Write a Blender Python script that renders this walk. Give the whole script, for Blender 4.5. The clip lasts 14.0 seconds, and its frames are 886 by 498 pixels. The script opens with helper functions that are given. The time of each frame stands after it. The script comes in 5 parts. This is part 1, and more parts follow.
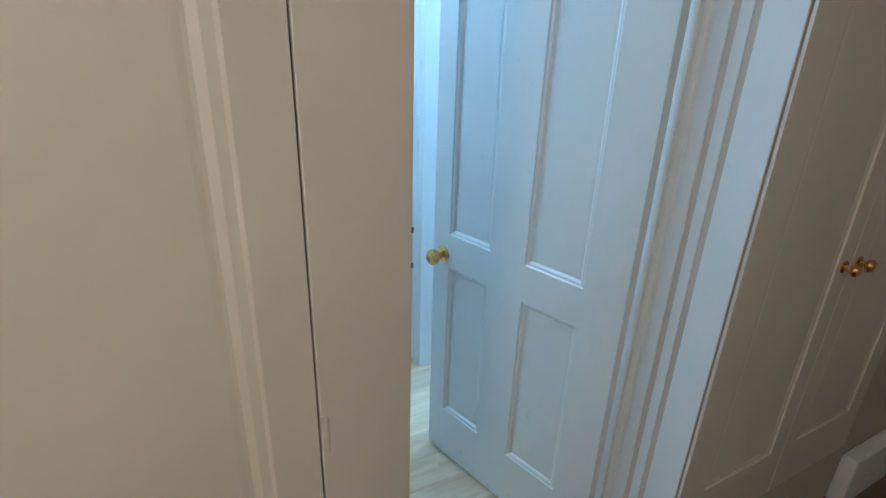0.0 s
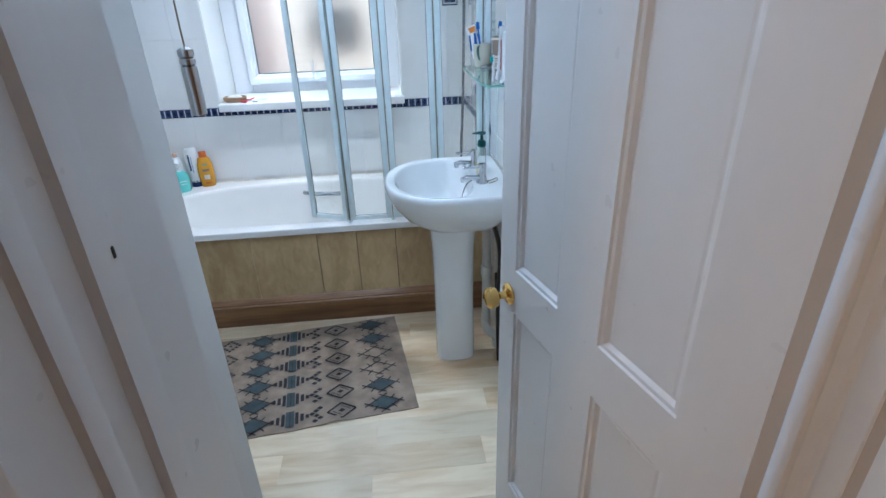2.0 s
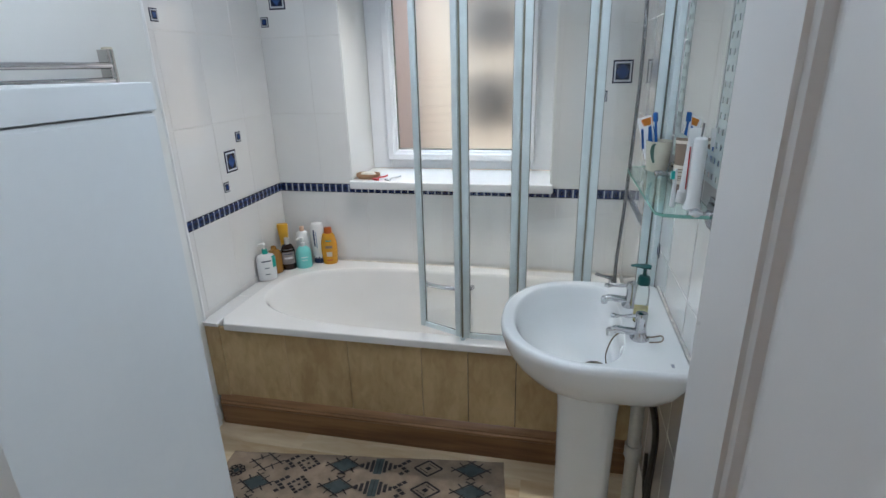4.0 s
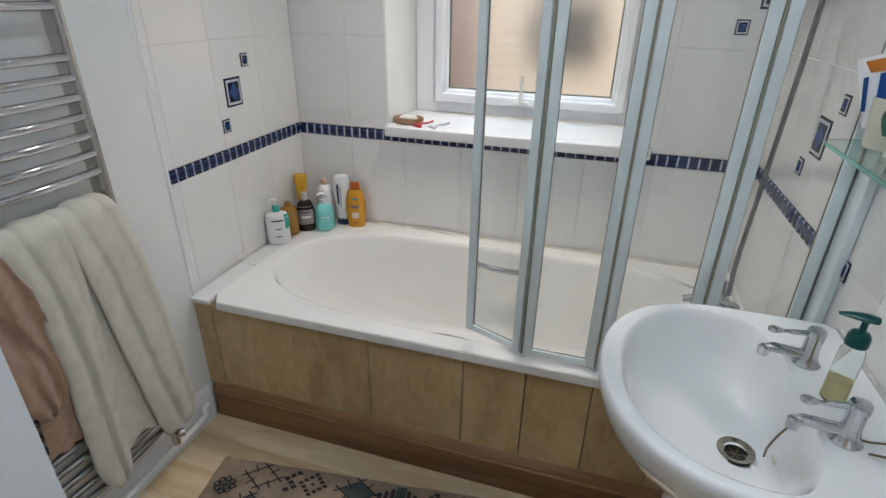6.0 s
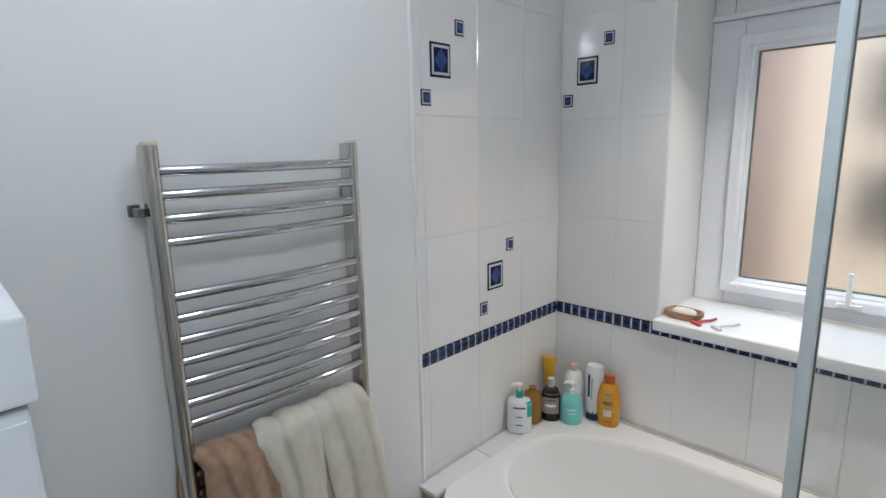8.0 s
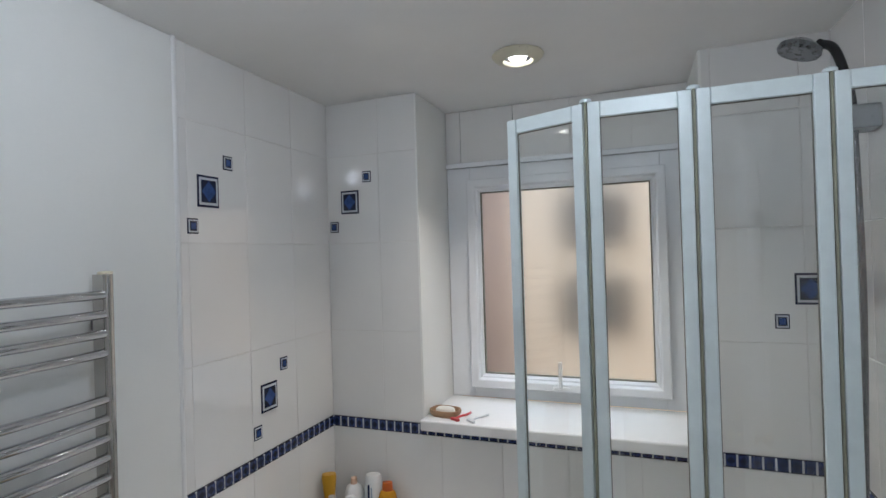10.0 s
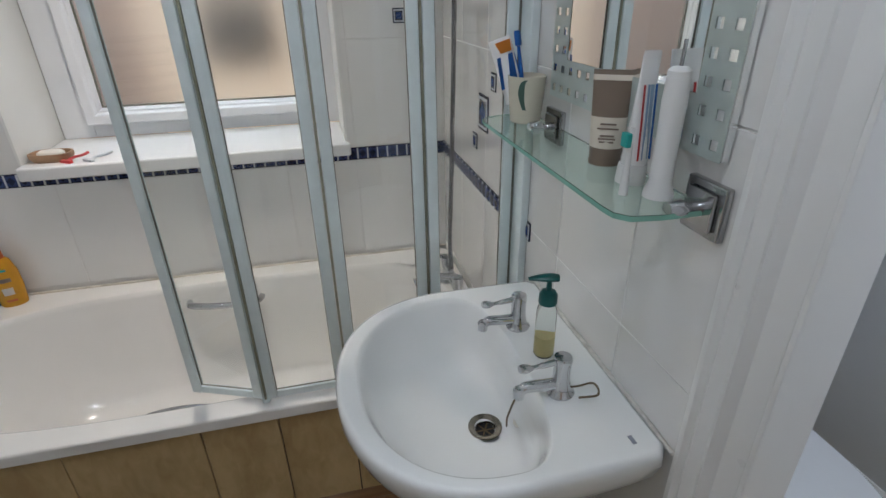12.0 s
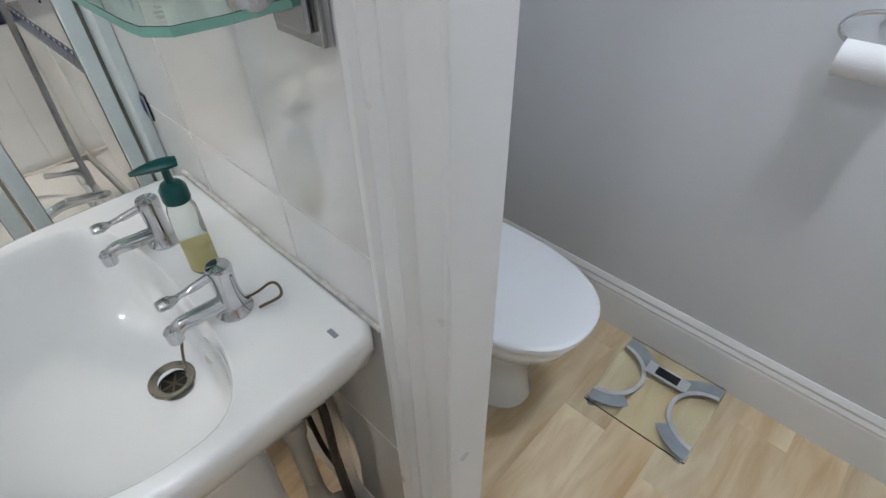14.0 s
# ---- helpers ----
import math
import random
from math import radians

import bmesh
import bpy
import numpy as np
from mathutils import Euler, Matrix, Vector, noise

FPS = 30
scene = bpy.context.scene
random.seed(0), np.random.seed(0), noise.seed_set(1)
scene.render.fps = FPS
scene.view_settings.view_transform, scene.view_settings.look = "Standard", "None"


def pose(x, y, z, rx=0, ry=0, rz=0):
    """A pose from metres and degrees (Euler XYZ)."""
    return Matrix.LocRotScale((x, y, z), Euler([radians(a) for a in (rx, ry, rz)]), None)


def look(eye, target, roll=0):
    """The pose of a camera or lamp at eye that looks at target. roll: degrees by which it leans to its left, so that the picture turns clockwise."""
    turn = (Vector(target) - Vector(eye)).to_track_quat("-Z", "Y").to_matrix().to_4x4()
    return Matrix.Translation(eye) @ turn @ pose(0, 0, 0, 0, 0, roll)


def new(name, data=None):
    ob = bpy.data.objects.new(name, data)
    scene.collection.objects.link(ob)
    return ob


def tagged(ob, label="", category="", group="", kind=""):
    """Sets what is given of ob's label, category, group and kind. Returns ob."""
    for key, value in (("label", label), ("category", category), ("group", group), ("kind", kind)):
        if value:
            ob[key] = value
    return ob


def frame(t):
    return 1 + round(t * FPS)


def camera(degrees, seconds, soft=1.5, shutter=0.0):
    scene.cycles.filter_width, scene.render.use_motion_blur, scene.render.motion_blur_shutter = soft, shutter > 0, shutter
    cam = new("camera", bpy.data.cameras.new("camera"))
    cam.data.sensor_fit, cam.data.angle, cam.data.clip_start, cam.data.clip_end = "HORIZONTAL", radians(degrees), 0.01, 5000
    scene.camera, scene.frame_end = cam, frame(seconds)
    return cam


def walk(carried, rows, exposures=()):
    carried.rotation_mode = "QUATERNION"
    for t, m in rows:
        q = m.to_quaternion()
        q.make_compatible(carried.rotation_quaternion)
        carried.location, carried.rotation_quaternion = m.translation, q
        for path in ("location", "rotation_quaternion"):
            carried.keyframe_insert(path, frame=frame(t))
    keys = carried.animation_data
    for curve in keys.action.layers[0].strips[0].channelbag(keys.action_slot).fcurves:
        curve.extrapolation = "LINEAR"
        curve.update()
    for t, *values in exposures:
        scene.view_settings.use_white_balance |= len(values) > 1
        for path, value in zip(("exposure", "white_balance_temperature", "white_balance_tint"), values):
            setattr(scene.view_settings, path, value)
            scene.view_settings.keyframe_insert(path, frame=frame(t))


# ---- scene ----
cam = camera(81.4, 14.0, soft=1.5)
PATH = [
    (0, (0.188, -0.087, 1.490), (1.078, 1.534, 0.727), 2.0),
    (0.5, (0.299, -0.098, 1.454), (1.030, 1.569, 0.624), 0.1),
    (1, (0.406, -0.038, 1.449), (1.016, 1.644, 0.556), -0.9),
    (1.5, (0.555, 0.089, 1.470), (0.997, 1.816, 0.568), -1.5),
    (2, (0.694, 0.246, 1.468), (0.853, 2.037, 0.588), -1.9),
    (2.5, (0.805, 0.401, 1.497), (0.644, 2.215, 0.671), -1.9),
    (3, (0.796, 0.553, 1.521), (0.446, 2.393, 0.820), -1.3),
    (5.5, (0.674, 1.184, 1.480), (0.225, 3.017, 0.816), -1.0),
    (6, (0.585, 1.329, 1.439), (0.066, 3.053, 0.564), 1.0),
    (6.5, (0.530, 1.451, 1.394), (-0.233, 3.017, 0.415), 0.7),
    (7, (0.488, 1.535, 1.396), (-0.587, 2.935, 0.452), -0.3),
    (7.5, (0.463, 1.556, 1.468), (-0.848, 2.893, 0.760), -1.4),
    (8, (0.441, 1.532, 1.577), (-0.945, 2.922, 1.190), -1.2),
    (8.2, (0.442, 1.519, 1.602), (-0.950, 2.934, 1.367), -1.3),
    (10.3, (0.557, 1.396, 1.618), (0.044, 3.328, 1.623), -1.4),
    (10.5, (0.557, 1.376, 1.616), (0.181, 3.338, 1.521), -1.4),
    (11, (0.600, 1.374, 1.556), (0.530, 3.339, 1.193), -1.3),
    (11.5, (0.651, 1.437, 1.494), (0.856, 3.316, 0.842), -0.8),
    (12, (0.673, 1.470, 1.444), (1.082, 3.210, 0.546), -1.0),
    (12.5, (0.663, 1.490, 1.379), (1.248, 3.041, 0.259), -1.6),
    (13, (0.665, 1.513, 1.342), (1.462, 2.846, 0.082), -2.1),
    (13.5, (0.746, 1.533, 1.320), (1.740, 2.657, -0.003), -1.6),
    (14, (0.881, 1.579, 1.319), (1.957, 2.622, -0.004), -1.0),
]
EXPOSURES = [(0.0, 0.28, 3800, -12), (0.5, 0.24, 3980, -4), (1.0, 0.27, 4180, 1), (1.5, 0.10, 4380, 3), (2.0, 0.11, 4640, 5), (2.5, -0.02, 5080, 7), (3.0, -0.12, 5150, 6), (5.5, -0.55, 5720, 9), (6.5, -0.26, 5680, 8), (7.0, -0.24, 5580, 9), (7.5, -0.30, 5590, 9), (8.0, -0.42, 5600, 9), (10.5, -0.80, 5650, 9), (11.0, -0.76, 5650, 9), (12.5, -0.66, 5850, 10), (13.0, -0.4, 5850, 10), (13.5, -0.23, 5870, 10), (14.0, -0.28, 5900, 10)]
walk(cam, [(t, look(eye, target, roll)) for t, eye, target, roll in PATH], EXPOSURES)

# ---- world and lights ----
world = bpy.data.worlds.new("sky")
scene.world = world
world.use_nodes = True
wn = world.node_tree.nodes
sky = wn.new("ShaderNodeTexSky")
sky.sky_type, sky.sun_disc, sky.sun_elevation, sky.sun_rotation = "NISHITA", False, radians(40), radians(120)
world.node_tree.links.new(sky.outputs[0], wn["Background"].inputs[0])
wn["Background"].inputs[1].default_value = 0.15
sun = new("sun", bpy.data.lights.new("sun", "SUN"))
sun.data.energy, sun.data.angle, sun.data.color = 1.0, radians(12), (1.0, 0.96, 0.9)
sun.matrix_world = look((3, -3, 8), (0, 3, 0))


def lamp(name, kind, m, watts, color, size=0.1, spread=180):
    ob = new(name, bpy.data.lights.new(name, kind))
    ob.data.energy, ob.data.color = watts, color
    if kind == "AREA":
        ob.data.shape, ob.data.size, ob.data.spread = "DISK", size, radians(spread)
    else:
        ob.data.shadow_soft_size = size
    ob.matrix_world = m
    return ob


COOL, WARM = (0.97, 0.98, 1.0), (1.0, 0.63, 0.36)
lamp("downlight_lamp_bath", "AREA", pose(0.204, 3.10, 2.234), 7, (1.0, 0.85, 0.68), 0.06, 105)
lamp("downlight_lamp_room", "POINT", pose(0.62, 1.66, 2.175), 12.5, COOL, 0.05)
lamp("downlight_lamp_rail", "POINT", pose(-0.05, 2.05, 2.175), 6.0, COOL, 0.05)
lamp("downlight_lamp_wc", "AREA", pose(1.70, 1.50, 2.235), 10.5, COOL, 0.16, 170)
sky_lamp = lamp("window_sky_lamp", "AREA", look((0.25, 4.15, 2.55), (0.25, 3.2, 1.0)), 17, (0.66, 0.83, 1.0))
sky_lamp.data.shape, sky_lamp.data.size, sky_lamp.data.size_y = "RECTANGLE", 1.3, 0.5
lamp("hall_lamp", "POINT", pose(-0.7, -0.7, 2.1), 32, WARM, 0.08)


# ---- materials ----
def material(name, color, rough=0.5, metal=0.0, var=0.06, scale=6.0, fine=80.0, bump=0.05, coat=0.0, tint=None, spread=0.0, transmission=0.0, ior=1.45, sheen=0.0):
    """Principled surface with blotches at one scale, grain at another and a fine relief."""
    m = bpy.data.materials.new(name)
    m.use_nodes = True
    nt = m.node_tree
    n, l = nt.nodes, nt.links
    b = n["Principled BSDF"]
    tc = n.new("ShaderNodeTexCoord")
    big, small = n.new("ShaderNodeTexNoise"), n.new("ShaderNodeTexNoise")
    big.inputs["Scale"].default_value, big.inputs["Detail"].default_value = scale, 5
    small.inputs["Scale"].default_value, small.inputs["Detail"].default_value = fine, 3
    geo = n.new("ShaderNodeNewGeometry")
    l.new(geo.outputs["Position"], big.inputs["Vector"])
    l.new(geo.outputs["Position"], small.inputs["Vector"])
    ramp = n.new("ShaderNodeValToRGB")
    dark = tint or tuple(c * (1 - 3 * var) for c in color)
    ramp.color_ramp.elements[0].position, ramp.color_ramp.elements[1].position = 0.3, 0.7
    ramp.color_ramp.elements[0].color, ramp.color_ramp.elements[1].color = (*dark, 1), (*color, 1)
    l.new(big.outputs["Fac"], ramp.inputs["Fac"])
    mix = n.new("ShaderNodeMix")
    mix.data_type, mix.blend_type = "RGBA", "MULTIPLY"
    mix.inputs["Factor"].default_value = min(1.0, var * 1.5)
    l.new(ramp.outputs["Color"], mix.inputs["A"])
    l.new(small.outputs["Fac"], mix.inputs["B"])
    out = mix.outputs["Result"]
    if spread:
        info, hsv = n.new("ShaderNodeObjectInfo"), n.new("ShaderNodeHueSaturation")
        mr = n.new("ShaderNodeMapRange")
        mr.inputs["To Min"].default_value, mr.inputs["To Max"].default_value = 1 - spread, 1 + spread
        l.new(info.outputs["Random"], mr.inputs["Value"])
        l.new(mr.outputs["Result"], hsv.inputs["Value"])
        l.new(out, hsv.inputs["Color"])
        out = hsv.outputs["Color"]
    l.new(out, b.inputs["Base Color"])
    rr = n.new("ShaderNodeMapRange")
    rr.inputs["To Min"].default_value, rr.inputs["To Max"].default_value = max(0.02, rough * 0.8), min(1.0, rough * 1.2)
    l.new(small.outputs["Fac"], rr.inputs["Value"])
    l.new(rr.outputs["Result"], b.inputs["Roughness"])
    b.inputs["Metallic"].default_value = metal
    b.inputs["Coat Weight"].default_value = coat
    b.inputs["Transmission Weight"].default_value, b.inputs["IOR"].default_value = transmission, ior
    b.inputs["Sheen Weight"].default_value = sheen
    if bump:
        bp = n.new("ShaderNodeBump")
        bp.inputs["Strength"].default_value, bp.inputs["Distance"].default_value = bump, 0.004
        l.new(small.outputs["Fac"], bp.inputs["Height"])
        l.new(bp.outputs["Normal"], b.inputs["Normal"])
    return m


def wood(name, light, dark, axis="X", grain=14.0, stretch=12.0, rough=0.45, spread=0.08, knots=0.0, bump=0.08):
    """Planed timber: long bands of grain along one axis, cloudy figure, and knots where asked for."""
    m = bpy.data.materials.new(name)
    m.use_nodes = True
    n, l = m.node_tree.nodes, m.node_tree.links
    b = n["Principled BSDF"]
    geo, mapping, info = n.new("ShaderNodeNewGeometry"), n.new("ShaderNodeMapping"), n.new("ShaderNodeObjectInfo")
    vec = n.new("ShaderNodeVectorMath")
    vec.operation = "ADD"
    mul = n.new("ShaderNodeMath")
    mul.operation, mul.inputs[1].default_value = "MULTIPLY", 37.0
    l.new(info.outputs["Random"], mul.inputs[0])
    l.new(geo.outputs["Position"], vec.inputs[0])
    l.new(mul.outputs[0], vec.inputs[1])
    l.new(vec.outputs[0], mapping.inputs["Vector"])
    s = {"X": (1 / stretch, 1, 1), "Y": (1, 1 / stretch, 1), "Z": (1, 1, 1 / stretch)}[axis]
    mapping.inputs["Scale"].default_value = s
    grainy, cloud = n.new("ShaderNodeTexNoise"), n.new("ShaderNodeTexNoise")
    grainy.inputs["Scale"].default_value, grainy.inputs["Detail"].default_value, grainy.inputs["Distortion"].default_value = grain * 6, 6, 0.6
    cloud.inputs["Scale"].default_value, cloud.inputs["Detail"].default_value, cloud.inputs["Distortion"].default_value = grain * 0.7, 3, 1.2
    l.new(mapping.outputs[0], grainy.inputs["Vector"])
    l.new(mapping.outputs[0], cloud.inputs["Vector"])
    add = n.new("ShaderNodeMath")
    add.operation = "MULTIPLY_ADD"
    add.inputs[1].default_value, add.inputs[2].default_value = 0.4, 0.0
    l.new(grainy.outputs["Fac"], add.inputs[0])
    add2 = n.new("ShaderNodeMath")
    add2.operation = "MULTIPLY_ADD"
    add2.inputs[1].default_value = 0.6
    l.new(cloud.outputs["Fac"], add2.inputs[0])
    l.new(add.outputs[0], add2.inputs[2])
    ramp = n.new("ShaderNodeValToRGB")
    ramp.color_ramp.elements[0].position, ramp.color_ramp.elements[1].position = 0.36, 0.6
    ramp.color_ramp.elements[0].color, ramp.color_ramp.elements[1].color = (*dark, 1), (*light, 1)
    l.new(add2.outputs[0], ramp.inputs["Fac"])
    out = ramp.outputs["Color"]
    if knots:
        vor, kr = n.new("ShaderNodeTexVoronoi"), n.new("ShaderNodeValToRGB")
        vor.inputs["Scale"].default_value = knots
        l.new(vec.outputs[0], vor.inputs["Vector"])
        kr.color_ramp.elements[0].position, kr.color_ramp.elements[1].position = 0.03, 0.09
        kr.color_ramp.elements[0].color, kr.color_ramp.elements[1].color = (0.25, 0.2, 0.15, 1), (1, 1, 1, 1)
        l.new(vor.outputs["Distance"], kr.inputs["Fac"])
        kmix = n.new("ShaderNodeMix")
        kmix.data_type, kmix.blend_type = "RGBA", "MULTIPLY"
        kmix.inputs["Factor"].default_value = 1.0
        l.new(out, kmix.inputs["A"])
        l.new(kr.outputs["Color"], kmix.inputs["B"])
        out = kmix.outputs["Result"]
    hsv, mr = n.new("ShaderNodeHueSaturation"), n.new("ShaderNodeMapRange")
    mr.inputs["To Min"].default_value, mr.inputs["To Max"].default_value = 1 - spread, 1 + spread
    l.new(info.outputs["Random"], mr.inputs["Value"])
    l.new(mr.outputs["Result"], hsv.inputs["Value"])
    l.new(out, hsv.inputs["Color"])
    l.new(hsv.outputs["Color"], b.inputs["Base Color"])
    b.inputs["Roughness"].default_value = rough
    bp = n.new("ShaderNodeBump")
    bp.inputs["Strength"].default_value, bp.inputs["Distance"].default_value = bump, 0.003
    l.new(grainy.outputs["Fac"], bp.inputs["Height"])
    l.new(bp.outputs["Normal"], b.inputs["Normal"])
    return m


def glass(name, color, rough=0.0, ior=1.45):
    m = bpy.data.materials.new(name)
    m.use_nodes = True
    b = m.node_tree.nodes["Principled BSDF"]
    b.inputs["Base Color"].default_value, b.inputs["Roughness"].default_value = (*color, 1), rough
    b.inputs["Transmission Weight"].default_value, b.inputs["IOR"].default_value = 1.0, ior
    return m


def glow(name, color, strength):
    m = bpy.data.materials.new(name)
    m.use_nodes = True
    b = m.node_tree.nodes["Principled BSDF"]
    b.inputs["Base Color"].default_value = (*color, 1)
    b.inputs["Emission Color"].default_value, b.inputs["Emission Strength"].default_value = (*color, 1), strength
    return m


WALL = material("white_emulsion", (0.80, 0.80, 0.77), 0.6, var=0.02, scale=2.5, fine=160, bump=0.02)
WALL_WC = material("grey_emulsion", (0.68, 0.69, 0.71), 0.6, var=0.03, scale=2.0, fine=160, bump=0.02)
WALL_HALL = material("cream_emulsion", (0.60, 0.52, 0.43), 0.6, var=0.03, scale=2.0, fine=140, bump=0.02)
CEILING = material("ceiling_paint", (0.85, 0.84, 0.82), 0.7, var=0.02, scale=3.0, fine=120, bump=0.08)
GLOSS = material("white_gloss_paint", (0.80, 0.80, 0.79), 0.3, var=0.012, scale=3, fine=24, bump=0.012)
CREAM_GLOSS = material("cream_gloss_paint", (0.74, 0.66, 0.57), 0.34, var=0.02, scale=3, fine=24, bump=0.012)
TILE = material("white_glazed_tile", (0.80, 0.79, 0.77), 0.07, var=0.015, scale=3, fine=14, bump=0.02, coat=1.0, ior=1.7, spread=0.015)
GROUT = material("grout", (0.77, 0.75, 0.72), 0.8, var=0.06, scale=9, fine=200, bump=0.1)
BLUE = material("blue_glaze", (0.045, 0.070, 0.20), 0.12, var=0.12, scale=40, fine=150, bump=0.03, spread=0.2)
NAVY = material("navy_glaze", (0.010, 0.016, 0.050), 0.12, var=0.1, scale=40, fine=150, bump=0.03)
SILVERLINE = material("pale_glaze", (0.62, 0.64, 0.68), 0.2, var=0.05, scale=40, fine=150, bump=0.02)
CERAMIC = material("white_vitreous_china", (0.87, 0.885, 0.88), 0.06, var=0.01, scale=4, fine=10, bump=0.0, coat=0.5)
ACRYLIC = material("white_bath_acrylic", (0.83, 0.81, 0.78), 0.12, var=0.015, scale=4, fine=10, bump=0.0, coat=0.3)
CHROME = material("chrome", (0.62, 0.63, 0.65), 0.07, 1.0, var=0.02, scale=20, fine=60, bump=0.0)
ALU = material("satin_aluminium", (0.78, 0.86, 0.865), 0.33, 0.05, var=0.03, scale=20, fine=200, bump=0.02)
BRASS = material("polished_brass", (0.78, 0.52, 0.16), 0.14, 1.0, var=0.04, scale=30, fine=80, bump=0.0)
RUBBER = material("grey_seal", (0.20, 0.20, 0.165), 0.5, var=0.08, scale=20, fine=80, bump=0.05)
SEAL = material("aged_hinge_seal", (0.34, 0.335, 0.25), 0.5, var=0.08, scale=20, fine=80, bump=0.05)
UPVC = material("white_upvc", (0.80, 0.81, 0.83), 0.25, var=0.015, scale=6, fine=40, bump=0.02)
CLEAR = glass("clear_glass", (0.97, 0.99, 0.98), 0.0)
GREEN_GLASS = glass("green_edged_glass", (0.80, 0.95, 0.90), 0.02, 1.22)
FROST = glass("obscured_glass", (0.96, 0.96, 0.96), 0.36)
fn, fl = FROST.node_tree.nodes, FROST.node_tree.links
pebble, relief, place = fn.new("ShaderNodeTexNoise"), fn.new("ShaderNodeBump"), fn.new("ShaderNodeNewGeometry")
pebble.inputs["Scale"].default_value, pebble.inputs["Detail"].default_value = 70.0, 3.0
relief.inputs["Strength"].default_value, relief.inputs["Distance"].default_value = 0.12, 0.003
fl.new(place.outputs["Position"], pebble.inputs["Vector"])
fl.new(pebble.outputs["Fac"], relief.inputs["Height"])
fl.new(relief.outputs["Normal"], fn["Principled BSDF"].inputs["Normal"])
DIAMOND = material("bright_blue_glaze", (0.045, 0.095, 0.30), 0.12, var=0.14, scale=60, fine=150, bump=0.03)
MIRROR = material("mirror_silver", (0.88, 0.90, 0.90), 0.01, 1.0, var=0.0, bump=0.0)
ETCH = material("etched_mirror", (0.55, 0.62, 0.60), 0.45, 0.5, var=0.03, scale=20, fine=200, bump=0.05)
PANEL_WOOD = wood("maple_effect_panel", (0.59, 0.44, 0.225), (0.42, 0.29, 0.135), "Z", 6, 2.2, 0.35, 0.05, knots=2.2)
PINE = wood("varnished_pine", (0.28, 0.150, 0.062), (0.125, 0.060, 0.024), "X", 9, 16, 0.35, 0.05, knots=4.5)
FLOOR_WOOD = wood("maple_laminate", (0.72, 0.61, 0.42), (0.49, 0.335, 0.175), "X", 4.0, 5.5, 0.30, 0.11, knots=1.2)
BLACK = material("black_plastic", (0.012, 0.012, 0.013), 0.35, var=0.05, bump=0.02)
WHITE_PLASTIC = material("white_plastic", (0.80, 0.80, 0.79), 0.3, var=0.02, bump=0.02)


# ---- mesh tools ----
def mesh_of(name, bm, mat, smooth=None):
    """Mesh of a bmesh. smooth: the angle up to which faces blend; normals lean to the larger faces, so that flats stay flat."""
    me = bpy.data.meshes.new(name)
    bmesh.ops.recalc_face_normals(bm, faces=bm.faces[:])
    normals = []
    if smooth is not None:
        bm.normal_update()
        limit = math.cos(radians(smooth))
        area = {f: f.calc_area() for f in bm.faces}
        for f in bm.faces:
            for v in f.verts:
                total = Vector()
                for g in v.link_faces:
                    if g.normal.dot(f.normal) > limit:
                        total += g.normal * area[g]
                normals.append(total.normalized() if total.length > 0 else f.normal.copy())
    bm.to_mesh(me)
    bm.free()
    for m in (mat if isinstance(mat, (list, tuple)) else [mat]):
        me.materials.append(m)
    if smooth is not None:
        for p in me.polygons:
            p.use_smooth = True
        me.normals_split_custom_set(normals)
    return me


def part(name, bm, mat, parent=None, label="", smooth=40):
    """One bmesh as one mesh object, under a thing or a part."""
    ob = new(name, mesh_of(name, bm, mat, smooth))
    if parent:
        ob.parent = parent
    if label:
        tagged(ob, label)
    return ob


def structure(name, bm, mat, label="", category="", smooth=40):
    return tagged(part(name, bm, mat, None, "", smooth), label, category, kind="structure")


def base(name, x, y, z, label, category, group="", rz=0):
    """An Empty at a thing's foot, which parents its parts."""
    ob = new(name)
    ob.empty_display_size = 0.05
    ob.matrix_world = pose(x, y, z, 0, 0, rz)
    return tagged(ob, label, category, group)


def box(lo, hi, bevel=0.0, seg=2, bm=None, mat=0):
    bm = bm or bmesh.new()
    c = [(a + b) / 2 for a, b in zip(lo, hi)]
    s = [abs(b - a) for a, b in zip(lo, hi)]
    r = bmesh.ops.create_cube(bm, size=1, matrix=Matrix.Translation(c) @ Matrix.Diagonal((*s, 1)))
    fs = {f for v in r["verts"] for f in v.link_faces}
    for f in fs:
        f.material_index = mat
    if bevel:
        es = {e for v in r["verts"] for e in v.link_edges}
        bmesh.ops.bevel(bm, geom=list(es), offset=min(bevel, min(s) * 0.45), segments=seg, affect="EDGES", profile=0.5)
    return bm


def rings(loops, closed=True, cap=True, bm=None):
    """A skin over loops of points, each with as many points as the others."""
    bm = bm or bmesh.new()
    vs = [[bm.verts.new(p) for p in loop] for loop in loops]
    k = len(vs[0])
    for a, b in zip(vs, vs[1:]):
        for i in range(k if closed else k - 1):
            j = (i + 1) % k
            bm.faces.new((a[i], a[j], b[j], b[i]))
    if cap and closed:
        bm.faces.new(vs[0][::-1])
        bm.faces.new(vs[-1])
    return bm


def lathe(profile, seg=24, m=None, bm=None, cap=True):
    """Turned shape round z from (radius, height) pairs."""
    m = m or Matrix()
    loops = [[m @ Vector((r * math.cos(2 * math.pi * i / seg), r * math.sin(2 * math.pi * i / seg), z)) for i in range(seg)] for r, z in profile]
    return rings(loops, True, cap, bm)


